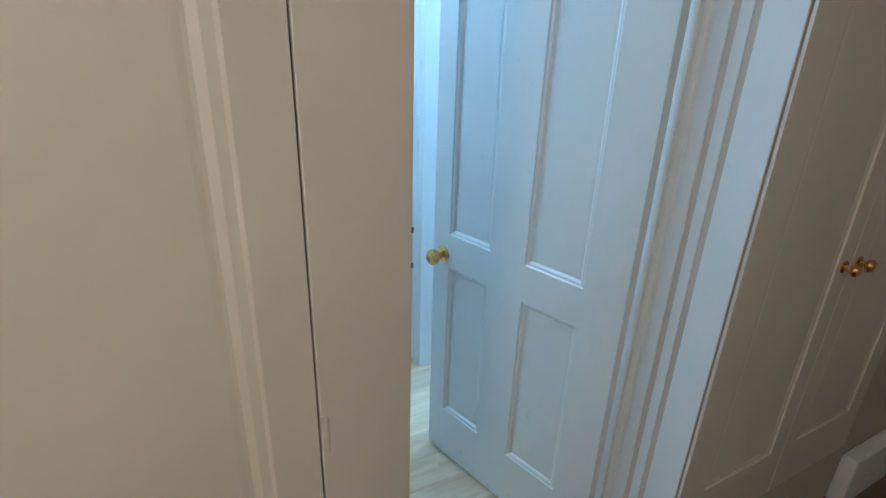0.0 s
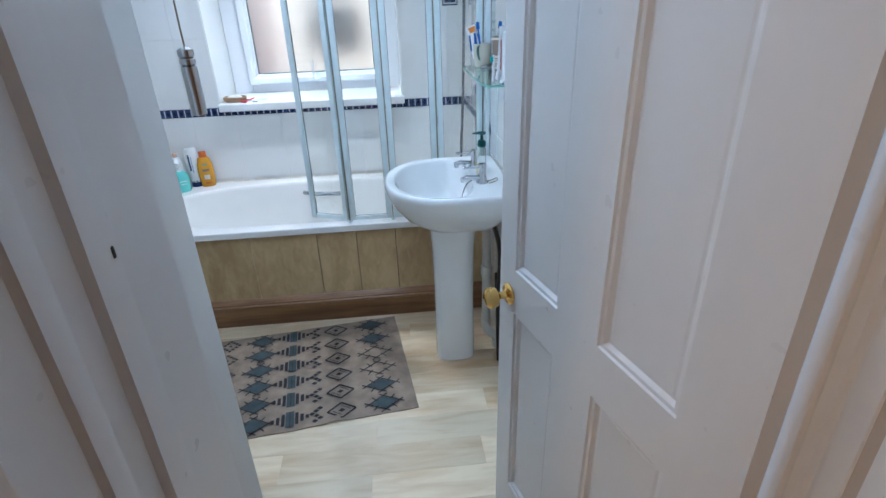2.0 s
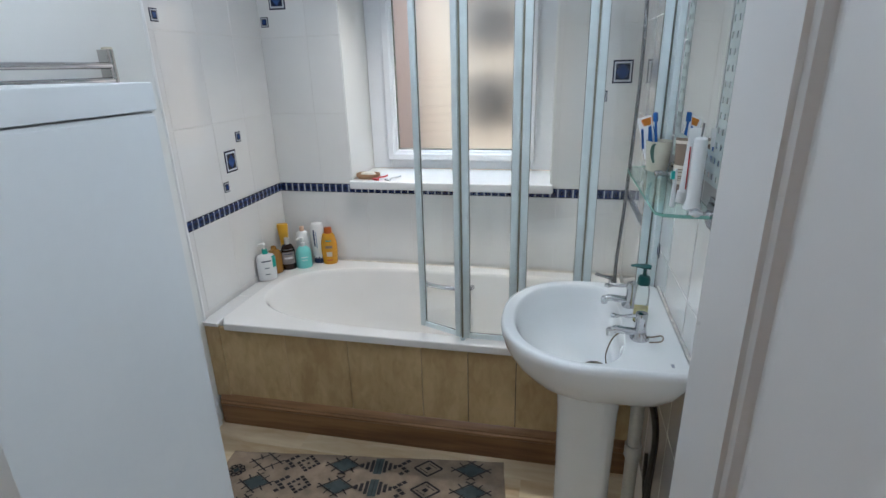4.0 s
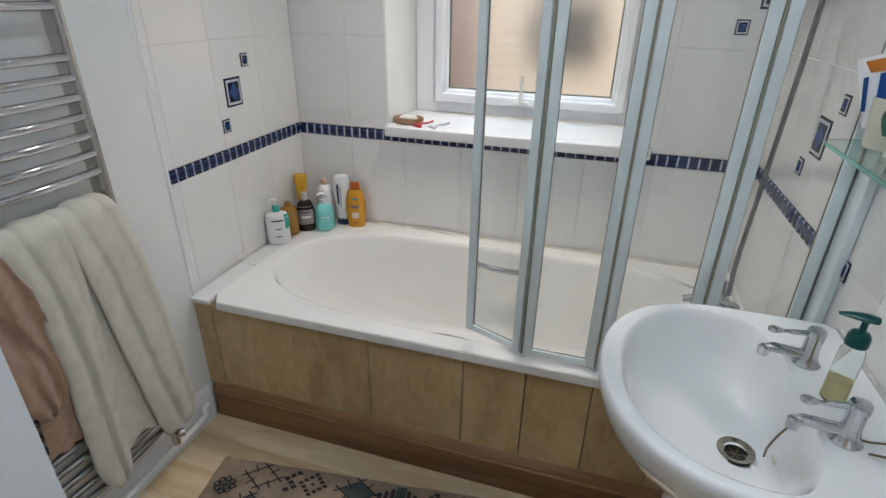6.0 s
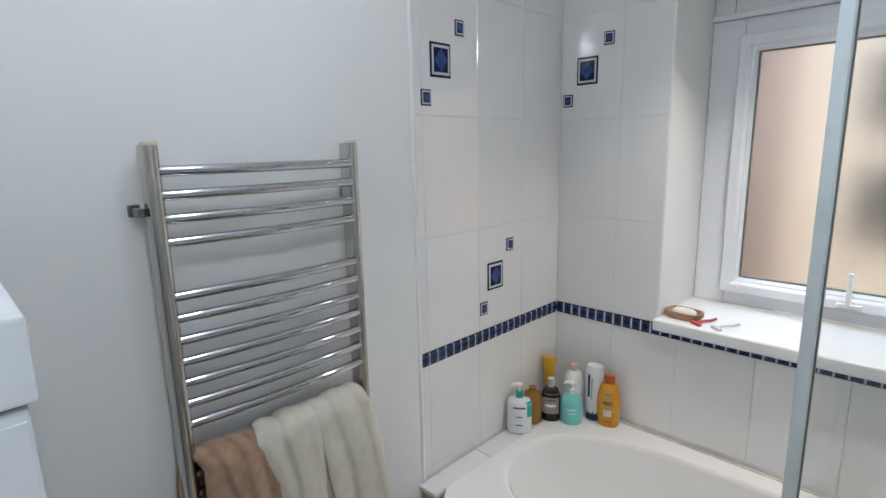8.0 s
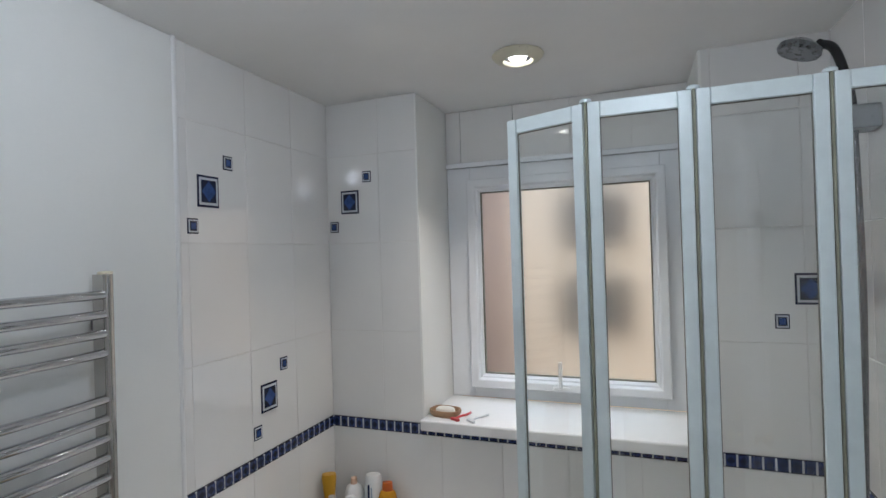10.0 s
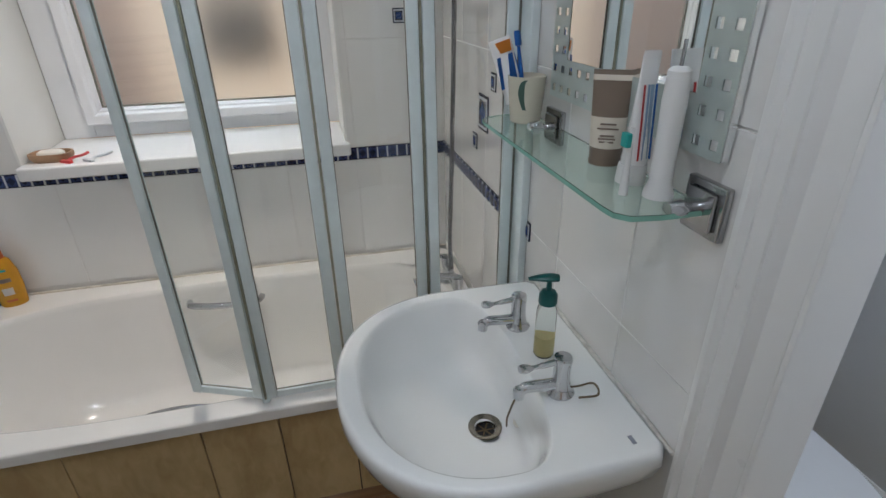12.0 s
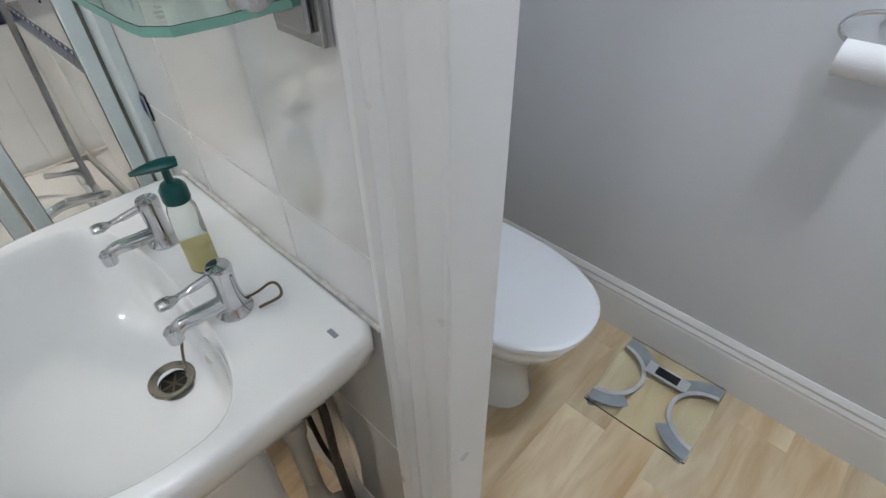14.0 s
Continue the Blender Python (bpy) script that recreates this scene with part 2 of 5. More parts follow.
def tube(points, r, seg=12, bm=None, close=False):
    """A round bar along a line of points; r may be a number or a list."""
    pts = [Vector(p) for p in points]
    rs = r if isinstance(r, (list, tuple)) else [r] * len(pts)
    loops = []
    side = None
    for i, p in enumerate(pts):
        d = (pts[min(i + 1, len(pts) - 1)] - pts[max(i - 1, 0)]).normalized()
        if side is None:
            side = d.orthogonal().normalized()
        side = (side - d * side.dot(d)).normalized()
        up = d.cross(side)
        loops.append([p + (side * math.cos(2 * math.pi * k / seg) + up * math.sin(2 * math.pi * k / seg)) * rs[i] for k in range(seg)])
    return rings(loops, True, True, bm)


def curve_points(ctrl, n=8):
    """Catmull-Rom through control points."""
    c = [Vector(p) for p in ctrl]
    c = [2 * c[0] - c[1]] + c + [2 * c[-1] - c[-2]]
    out = []
    for i in range(1, len(c) - 2):
        for k in range(n):
            t = k / n
            out.append(0.5 * (2 * c[i] + (c[i + 1] - c[i - 1]) * t + (2 * c[i - 1] - 5 * c[i] + 4 * c[i + 1] - c[i + 2]) * t * t + (3 * c[i] - c[i - 1] - 3 * c[i + 1] + c[i + 2]) * t ** 3))
    return out + [c[-2]]


def extrude_profile(profile, start, end, normal, bm=None):
    """A moulding: profile of (out, along up) swept from start to end; out is measured along normal, the other axis at right angles."""
    a, b, nrm = Vector(start), Vector(end), Vector(normal).normalized()
    up = (b - a).normalized().cross(nrm)
    return rings([[p + nrm * o + up * h for o, h in profile] for p in (a, b)], True, True, bm)


def moved(bm, m):
    bmesh.ops.transform(bm, matrix=m, verts=bm.verts[:])
    return bm


# ---- the setting ----
W, E, N, CEIL, HALL = -0.68, 1.12, 3.318, 2.262, 0.455
structure("floor", box((-0.9, -1.7, -0.10), (3.1, 3.7, -0.012)), FLOOR_WOOD, "subfloor under pale maple laminate boards", "floor")
structure("ceiling", box((-0.9, 0.46, CEIL), (2.3, 3.82, CEIL + 0.1)), CEILING, "flat off-white painted bathroom ceiling", "ceiling")
structure("ceiling_hall", box((-2.1, -1.8, 2.42), (3.2, 0.46, 2.5)), CEILING, "flat painted hallway ceiling", "ceiling")

structure("wall_west", box((-0.82, 1.0, -0.1), (W - 0.0015, 3.70, CEIL)), GROUT, "bathroom wall behind the towel rail and bath end", "wall")
structure("wall_west_plaster", box((W - 0.010, 0.98, 0), (W + 0.008, 2.535, CEIL - 0.001), 0.004), WALL, "white painted plaster wall behind the towel rail", "wall")
bm = box((W - 0.010, 3.3195, 0.0), (-0.266, 3.80, CEIL))
box((0.765, 3.3195, 0.0), (1.40, 3.80, CEIL), bm=bm)
box((-0.266, 3.3195, 0.0), (0.765, 3.80, 0.915), bm=bm)
box((-0.266, 3.672, 1.995), (0.765, 3.80, CEIL), bm=bm)
structure("wall_north", bm, GROUT, "outer bathroom wall with a deep window recess", "wall")
structure("window_reveal", box((-0.270, 3.3175, 0.966), (-0.258, 3.66, CEIL - 0.001), 0.004), WALL, "white painted window reveal", "reveal")
structure("window_reveal_east", box((0.755, 3.3175, 0.966), (0.768, 3.66, CEIL - 0.001), 0.004), WALL, "white painted window reveal", "reveal")
structure("wall_east", box((E + 0.0015, 1.805, 0), (1.183, 3.40, CEIL)), WALL, "short wall carrying the basin, mirror and shower end", "wall")
structure("wall_wc_east", box((2.075, 0.55, 0), (2.2, 3.0, CEIL)), WALL_WC, "pale blue-grey painted wall beside the toilet", "wall")
structure("wall_wc_north", box((1.184, 2.78, 0), (2.075, 2.9, CEIL)), WALL_WC, "pale grey wall behind the toilet", "wall")
structure("wall_south", box((1.187, 0.60, 0), (2.075, 0.70, CEIL)), WALL, "white painted wall beside the bathroom door", "wall")
bm = box((-0.82, 0.55, 0), (0.349, 1.068, CEIL))
box((0.349, 0.55, 0), (0.4195, 0.765, CEIL), bm=bm)
box((0.4195, 0.50, 2.03), (1.187, 0.75, CEIL), bm=bm)
structure("wall_closet", bm, WALL, "white boxed-in cupboard wall next to the bathroom door", "wall")

# hallway shell
structure("wall_hall_west", box((-2.2, -1.8, 0), (-2.1, 0.6, 2.42)), WALL_HALL, "cream hallway wall", "wall")
structure("wall_hall_south", box((-2.1, -1.8, 0), (3.1, -1.7, 2.42)), WALL_HALL, "cream hallway wall", "wall")
structure("wall_hall_east", box((3.1, -1.8, 0), (3.2, 0.6, 2.42)), WALL_HALL, "cream hallway wall", "wall")
for lo, hi in (((-2.1, 0.458, 0), (-0.46, 0.55, 2.42)), ((-0.46, 0.458, 2.02), (0.439, 0.55, 2.42)), ((-0.46, 0.505, 0), (0.311, 0.55, 2.02)), ((0.439, 0.458, 2.03), (1.164, 0.50, 2.42)), ((1.164, 0.458, 0), (3.1, 0.60, 2.42))):
    structure("wall_hall_north", box(lo, hi), WALL_HALL, "cream hallway wall around the cupboards and bathroom door", "wall")
structure("hall_floor_carpet", box((-2.1, -1.7, -0.012), (3.1, 0.62, 0.004)), material("brown_carpet", (0.22, 0.15, 0.10), 0.95, var=0.12, scale=12, fine=400, bump=0.4), "brown hallway carpet", "carpet")

# door lining and casings
LIN = [(0, 0), (0.0, 0.10), (0.006, 0.104), (0.007, 0.117), (0.006, 0.130), (0.001, 0.134), (0.001, 0.168), (0.009, 0.173), (0.010, 0.194), (0.009, 0.215), (0.005, 0.220), (0.008, 0.313), (-0.02, 0.313), (-0.02, 0)]
structure("door_lining_west", extrude_profile(LIN, (0.440, 0.4595, 0), (0.440, 0.4595, 2.03), (1, 0, 0)), GLOSS, "white gloss door lining with moulded stop", "door frame", smooth=30)
RIN = [(0, 0), (0.0, 0.080), (-0.006, 0.083), (-0.006, 0.092), (0.001, 0.096), (0.002, 0.108), (0.001, 0.121), (-0.006, 0.125), (-0.006, 0.134), (0.002, 0.138), (0.003, 0.152), (0.002, 0.165), (-0.005, 0.168), (-0.005, 0.176), (0.003, 0.180), (0.003, 0.198), (-0.023, 0.198), (-0.023, 0)]
structure("door_lining_east", extrude_profile([(o, -h) for o, h in RIN], (1.163, 0.4595, 0), (1.163, 0.4595, 2.03), (-1, 0, 0)), GLOSS, "white gloss door lining with moulded stop", "door frame", smooth=30)
structure("door_lining_rebate", box((1.150, 0.6580, 0), (1.187, 0.690, 2.03), 0.002), GLOSS, "white gloss hinge jamb", "door frame")
structure("door_lining_head", box((0.449, 0.4595, 2.012), (1.158, 0.75, 2.029), 0.003), GLOSS, "white gloss door head", "door frame")
structure("cupboard_jamb", box((0.311, 0.452, 0.004), (0.4415, 0.50, 2.02), 0.004), CREAM_GLOSS, "cream gloss cupboard jamb with a worn edge", "door frame")

# casing at the end of the basin wall
ARCH = [(0, 0), (0.012, 0.0), (0.015, 0.012), (0.015, 0.030), (0.020, 0.034), (0.026, 0.042), (0.022, 0.050), (0.016, 0.054), (0.018, 0.075), (0.013, 0.083), (0.018, 0.092), (0.018, 0.100), (0.0, 0.100)]
structure("casing", extrude_profile([(o, -h) for o, h in ARCH], (E + 0.008, 1.806, 0), (E + 0.008, 1.806, 2.2), (-1, 0, 0)), GLOSS, "white gloss moulded casing at the wall end", "casing", smooth=25)
structure("casing_jamb", box((E - 0.006, 1.797, 0), (1.187, 1.8057, 2.2), 0.003), GLOSS, "white gloss jamb lining on the wall end", "casing")

# skirtings
SK = [(0, 0), (0.018, 0), (0.018, 0.126), (0.014, 0.135), (0.016, 0.144), (0.010, 0.156), (0.012, 0.166), (0.004, 0.182), (0, 0.182)]
structure("baseboard_wc", extrude_profile(SK, (2.0745, 0.70, 0), (2.0745, 2.78, 0), (-1, 0, 0)), GLOSS, "tall white moulded skirting board", "skirting", smooth=25)
SK2 = [(0, 0), (0.018, 0), (0.018, 0.110), (0.012, 0.120), (0.014, 0.128), (0.004, 0.148), (0, 0.148)]
structure("baseboard_west", extrude_profile(SK2, (W + 0.0085, 2.50, 0), (W + 0.0085, 0.98, 0), (1, 0, 0)), GLOSS, "white moulded skirting below the towel rail", "skirting", smooth=25)
structure("baseboard_east", extrude_profile(SK2, (E + 0.0095, 1.91, 0), (E + 0.0095, 2.11, 0), (-1, 0, 0)), GLOSS, "short white skirting below the basin", "skirting", smooth=25)
structure("baseboard_closet", extrude_profile(SK2, (0.3495, 1.068, 0), (0.3495, 0.78, 0), (1, 0, 0)), GLOSS, "white moulded skirting on the cupboard wall", "skirting", smooth=25)
structure("tile_trim", tube([(W + 0.004, 2.538, 0.50), (W + 0.004, 2.538, CEIL)], 0.009, 10), WHITE_PLASTIC, "white quadrant tile trim", "trim")

# window
win = tagged(new("window_1"), "white upvc window with one frosted casement pane", "window", kind="structure")
win.matrix_world = pose(0, 0, 0)
WY = 3.66


def frame_ring(x0, x1, z0, z1, t, y0, y1, bevel):
    bm = bmesh.new()
    box((x0, y0, z0), (x0 + t, y1, z1), bevel, 2, bm)
    box((x1 - t, y0, z0), (x1, y1, z1), bevel, 2, bm)
    box((x0 + t, y0 + 0.0006, z0), (x1 - t, y1, z0 + t), bevel, 2, bm)
    box((x0 + t, y0 + 0.0006, z1 - t), (x1 - t, y1, z1), bevel, 2, bm)
    return bm


bm = bmesh.new()
box((-0.259, WY, 0.966), (-0.15, 3.73, 2.0), 0.004, 2, bm)
box((0.645, WY, 0.966), (0.756, 3.73, 2.0), 0.004, 2, bm)
box((-0.15, WY + 0.0006, 0.966), (0.645, 3.73, 1.035), 0.004, 2, bm)
box((-0.15, WY + 0.0006, 1.93), (0.645, 3.73, 2.0), 0.004, 2, bm)
fixed = part("window_frame", bm, UPVC, win)
CASE = [(0.004, WY), (0.004, WY - 0.012), (0, WY - 0.014), (0, WY - 0.034), (0.002, WY - 0.037), (0.005, WY - 0.038), (0.030, WY - 0.038), (0.034, WY - 0.036), (0.040, WY - 0.022), (0.046, WY - 0.020), (0.056, WY - 0.006), (0.059, WY - 0.002), (0.060, WY + 0.004)]
cas = part("casement", rings([[(-0.156 + i, y, 1.019 + i), (0.663 - i, y, 1.019 + i), (0.663 - i, y, 1.940 - i), (-0.156 + i, y, 1.940 - i)] for i, y in CASE], True, False), UPVC, win, "", 25)
part("glazing_bead", frame_ring(-0.101, 0.608, 1.074, 1.885, 0.006, WY - 0.008, WY + 0.012, 0.003), RUBBER, cas, "dark glazing gasket")
pane = part("pane", box((-0.099, WY, 1.076), (0.606, WY + 0.005, 1.883)), FROST, win, "frosted obscured glass pane")
pane.visible_shadow = False
wet = random.Random(5)
bm = bmesh.new()
for _ in range(110):
    r, x, z = wet.uniform(0.0009, 0.0022), wet.uniform(-0.09, 0.60), wet.uniform(1.08, 1.88)
    lathe([(r, 0.0), (r * 0.8, r * 0.5), (r * 0.2, r * 0.7)], 6, pose(x, WY - 0.0003, z, 90) @ Matrix.Diagonal((1, 1 + wet.random(), 1, 1)), bm)
tagged(part("droplets", bm, CLEAR, pane, "clear water droplets"), kind="stuff")
bm = box((0.205, WY - 0.050, 1.028), (0.275, WY - 0.037, 1.044), 0.004)
box((0.229, WY - 0.060, 1.040), (0.245, WY - 0.048, 1.150), 0.004, 2, bm)
part("window_handle", bm, WHITE_PLASTIC, win, "white lever handle")
part("head_ledge", box((-0.258, WY - 0.02, 2.0), (0.755, 3.671, 2.022), 0.004), UPVC, win)
structure("window_sill", box((-0.268, 3.286, 0.922), (0.772, 3.665, 0.966), 0.008, 3), material("white_sill_paint", (0.82, 0.82, 0.82), 0.25, var=0.02, scale=4, fine=40, bump=0.04), "thick white painted window sill", "window sill")

# neighbouring house seen through the obscured pane; wall emission stands in for daylight
FACADE = glow("glowing_render_facade", (0.90, 0.69, 0.48), 0.80)
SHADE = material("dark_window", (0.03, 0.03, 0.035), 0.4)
# the pier emits too; its shade is put in as a weaker, browner glow
BRICK = glow("dim_glow_brick", (0.50, 0.34, 0.25), 0.42)
house = tagged(new("backdrop"), "glowing neighbouring house wall with dark windows beyond the pane", "house", kind="structure")
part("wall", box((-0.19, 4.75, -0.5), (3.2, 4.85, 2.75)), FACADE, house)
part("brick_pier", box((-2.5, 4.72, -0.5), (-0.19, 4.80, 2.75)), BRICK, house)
for z in (1.08, 1.62):
    part("window", box((0.10, 4.70, z), (0.52, 4.74, z + 0.37)), SHADE, house)


# ---- bath ----
def oval(cx, cy, a, b, z, p=3.0, n=72, q=None):
    """Superellipse loop; q: exponent of the half with the larger x."""
    pts = []
    for i in range(n):
        t = 2 * math.pi * i / n
        c, s = math.cos(t), math.sin(t)
        e = (q or p) if c > 0 else p
        r = (abs(c) ** e + abs(s) ** e) ** (-1 / e)
        pts.append((cx + a * c * r, cy + b * s * r, z))
    return pts


def rect_loop(cx, cy, x0, x1, y0, y1, z, n=72, rc=0.0):
    """Rectangle seen from (cx, cy), by angle."""
    pts = []
    for i in range(n):
        t = 2 * math.pi * i / n
        c, s = math.cos(t), math.sin(t)
        k = min(((x1 - cx) / c) if c > 1e-9 else ((x0 - cx) / c) if c < -1e-9 else 9e9, ((y1 - cy) / s) if s > 1e-9 else ((y0 - cy) / s) if s < -1e-9 else 9e9)
        pts.append((cx + k * c, cy + k * s, z))
    return pts


bath = base("bath", 0.25, 2.9, 0, "white acrylic bath behind a maple-effect panel, empty", "bath")
bath.matrix_world = Matrix()
CX, CY, RZ = 0.24, 2.915, 0.512
loops = [rect_loop(CX, CY, -0.596, 1.110, 2.524, 3.312, 0.477, 96), rect_loop(CX, CY, -0.601, 1.112, 2.517, 3.314, 0.481, 96), rect_loop(CX, CY, -0.601, 1.112, 2.517, 3.314, RZ - 0.006, 96),
         rect_loop(CX, CY, -0.600, 1.111, 2.520, 3.313, RZ - 0.001, 96), rect_loop(CX, CY, -0.596, 1.108, 2.525, 3.309, RZ, 96),
         oval(CX, CY, 0.800, 0.335, RZ - 0.001, 2.7, 96, 5), oval(CX, CY, 0.790, 0.327, RZ - 0.006, 2.7, 96, 5), oval(CX, CY, 0.780, 0.318, RZ - 0.022, 2.7, 96, 5),
         oval(CX + 0.02, CY, 0.742, 0.300, 0.38, 2.7, 96, 5), oval(CX + 0.05, CY, 0.68, 0.275, 0.24, 2.8, 96, 5), oval(CX + 0.08, CY, 0.62, 0.25, 0.15, 2.8, 96, 4.5),
         oval(CX + 0.10, CY, 0.54, 0.21, 0.118, 2.8, 96, 4), oval(CX + 0.12, CY, 0.25, 0.10, 0.112, 2.5, 96), oval(CX + 0.12, CY, 0.02, 0.02, 0.110, 2, 96)]
part("tub", rings(loops, True, False), ACRYLIC, bath, "glossy white bath tub with a rounded end", 50)
bm = tube(curve_points([(0.14, 3.235, 0.445), (0.16, 3.19, 0.452), (0.27, 3.175, 0.446), (0.37, 3.19, 0.440), (0.392, 3.235, 0.436)], 6), [0.012] * 25, 12)
lathe([(0.02, 0), (0.02, 0.006), (0.013, 0.012)], 16, pose(0.14, 3.24, 0.445, 90), bm)
lathe([(0.02, 0), (0.02, 0.006), (0.013, 0.012)], 16, pose(0.392, 3.24, 0.436, 90), bm)
part("grab_handle", bm, CHROME, bath, "chrome grab handle")
bm = tube(curve_points([(0.13, 2.600, 0.452), (0.15, 2.622, 0.464), (0.22, 2.630, 0.466), (0.29, 2.622, 0.464), (0.31, 2.600, 0.452)], 6), [0.012] * 25, 12)
part("grab_handle", bm, CHROME, bath, "chrome grab handle")
part("overflow", lathe([(0.0, 0), (0.034, 0), (0.034, 0.004), (0.028, 0.009), (0.0, 0.011)], 24, pose(1.005, 2.92, 0.40, 0, -80, 0)), CHROME, bath, "chrome overflow rose")

# panel boards and pine plinth
panel = base("bath_surround", 0.25, 2.54, 0, "maple-effect boarded bath panel with a varnished pine plinth", "bath panel")
panel.matrix_world = Matrix()
edges = [-0.6035, -0.30, -0.02, 0.292, 0.480, 0.668, 0.856, 1.044, 1.12]
for i, (a, b) in enumerate(zip(edges, edges[1:])):
    gap = 0.0004 if b < 0.28 else 0.0016
    part("board", box((a + gap, 2.532, 0.135), (b - gap, 2.546, 0.484), 0.0015, 1), PANEL_WOOD, panel)
part("backing", box((-0.660, 2.5465, 0.0), (1.12, 2.556, 0.468)), BLACK, panel)
part("end_piece", box((-0.671, 2.527, 0.135), (-0.6045, 2.546, 0.488), 0.002), PANEL_WOOD, panel)
PL = [(0, 0), (0.020, 0), (0.020, 0.098), (0.024, 0.104), (0.024, 0.112), (0.018, 0.118), (0.020, 0.124), (0.014, 0.132), (0.006, 0.142), (0, 0.146)]
part("plinth", extrude_profile([(o, -h) for o, h in PL], (-0.650, 2.5315, 0), (1.129, 2.5315, 0), (0, -1, 0)), PINE, panel, "knotty varnished pine plinth", 25)

ledge = tagged(part("bath_ledge", box((W + 0.001, 2.522, 0.489), (-0.602, 3.317, 0.5018), 0.002), TILE), "narrow white tiled ledge along the bath end", "ledge", kind="structure")
for a, b in ((2.520, 2.795), (2.798, 3.085), (3.088, 3.316)):
    part("tile", box((W + 0.003, a, 0.5015), (-0.604, b, 0.5075), 0.002, 1), TILE, ledge)
structure("sealant", tube([(W, 3.314, 0.513), (E, 3.314, 0.513)], 0.005, 8), material("silicone_sealant", (0.80, 0.74, 0.64), 0.4, var=0.1, scale=30), "yellowed silicone bead behind the bath", "sealant")

# ---- folding bath screen ----
screen = base("bath_screen", 0.8, 2.57, 0.512, "four-panel folding glass bath screen in pale aluminium frames", "shower screen")
screen.matrix_world = Matrix()
SY, ST, SB = 2.556, 1.925, 0.522


def screen_panel(a, b, narrow):
    a, b = Vector((*a, 0)), Vector((*b, 0))
    w = (b - a).length
    holder = new("panel")
    holder.parent = screen
    holder.matrix_world = Matrix.Translation(a) @ Matrix.Rotation(math.atan2(b.y - a.y, b.x - a.x), 4, "Z")
    f, d = 0.026, 0.0095
    bm = bmesh.new()
    box((0.001, -d, SB), (f, d, ST), 0.003, 2, bm)
    box((w - f, -d, SB), (w - 0.001, d, ST), 0.003, 2, bm)
    box((f, -d + 0.0015, SB), (w - f, d - 0.0015, SB + 0.022), 0.002, 1, bm)
    box((f, -d + 0.0015, ST - 0.034), (w - f, d - 0.0015, ST), 0.002, 1, bm)
    part("frame", bm, ALU, holder, "pale satin aluminium frame")
    g = part("glass", box((f - 0.002, -0.002, SB + 0.02), (w - f + 0.002, 0.002, ST - 0.032)), CLEAR, holder, "clear glass")
    g.visible_shadow = False
    bm = bmesh.new()
    box((f - 0.0005, -0.003, SB + 0.021), (f + 0.0016, 0.003, ST - 0.033), 0, 1, bm)
    box((w - f - 0.0016, -0.003, SB + 0.021), (w - f + 0.0005, 0.003, ST - 0.033), 0, 1, bm)
    box((f, -0.003, ST - 0.0355), (w - f, 0.003, ST - 0.0335), 0, 1, bm)
    box((f, -0.003, SB + 0.0215), (w - f, 0.003, SB + 0.0235), 0, 1, bm)
    part("gasket", bm, RUBBER, holder)
    return holder


HX = [0.458, 0.664, 0.889, 1.098]
screen_panel((0.274, 2.634), (0.4555, SY + 0.003), True)
for a, b in zip(HX, HX[1:]):
    screen_panel((a + 0.0028, SY), (b - 0.0028, SY), False)
for x in HX[:3]:
    bm = box((x - 0.0026, SY - 0.0085, SB), (x + 0.0026, SY + 0.0085, ST + 0.002), 0.001, 1)
    part("hinge_seal", bm, SEAL, screen, "olive-grey hinge seal")
    bm = lathe([(0.012, 0), (0.012, 0.006), (0.008, 0.009)], 12, pose(x, SY, ST))
    part("hinge_cap", bm, ALU, screen)
    part("hinge_foot", lathe([(0.010, 0), (0.010, 0.010)], 12, pose(x, SY, RZ)), ALU, screen)
part("wall_profile", box((1.1005, SY - 0.058, RZ), (E - 0.0005, SY + 0.014, ST), 0.003), ALU, screen, "aluminium wall channel")
part("hinge_seal", box((1.094, SY - 0.005, SB), (1.1002, SY + 0.005, ST + 0.001)), RUBBER, screen, "dark hinge seal")
part("top_cap", box((1.107, SY - 0.072, ST - 0.042), (E - 0.0005, SY - 0.0585, ST - 0.004), 0.002), NAVY, screen, "dark end cap of the wall channel")


# ---- bathroom door ----
door = base("door_1", 1.104, 0.662, 0.016, "white gloss four-panel bathroom door standing open", "door", rz=math.degrees(math.atan2(0.966, -0.257)))
tagged(door, kind="structure")
DW, DH, DT = 0.685, 1.98, 0.036


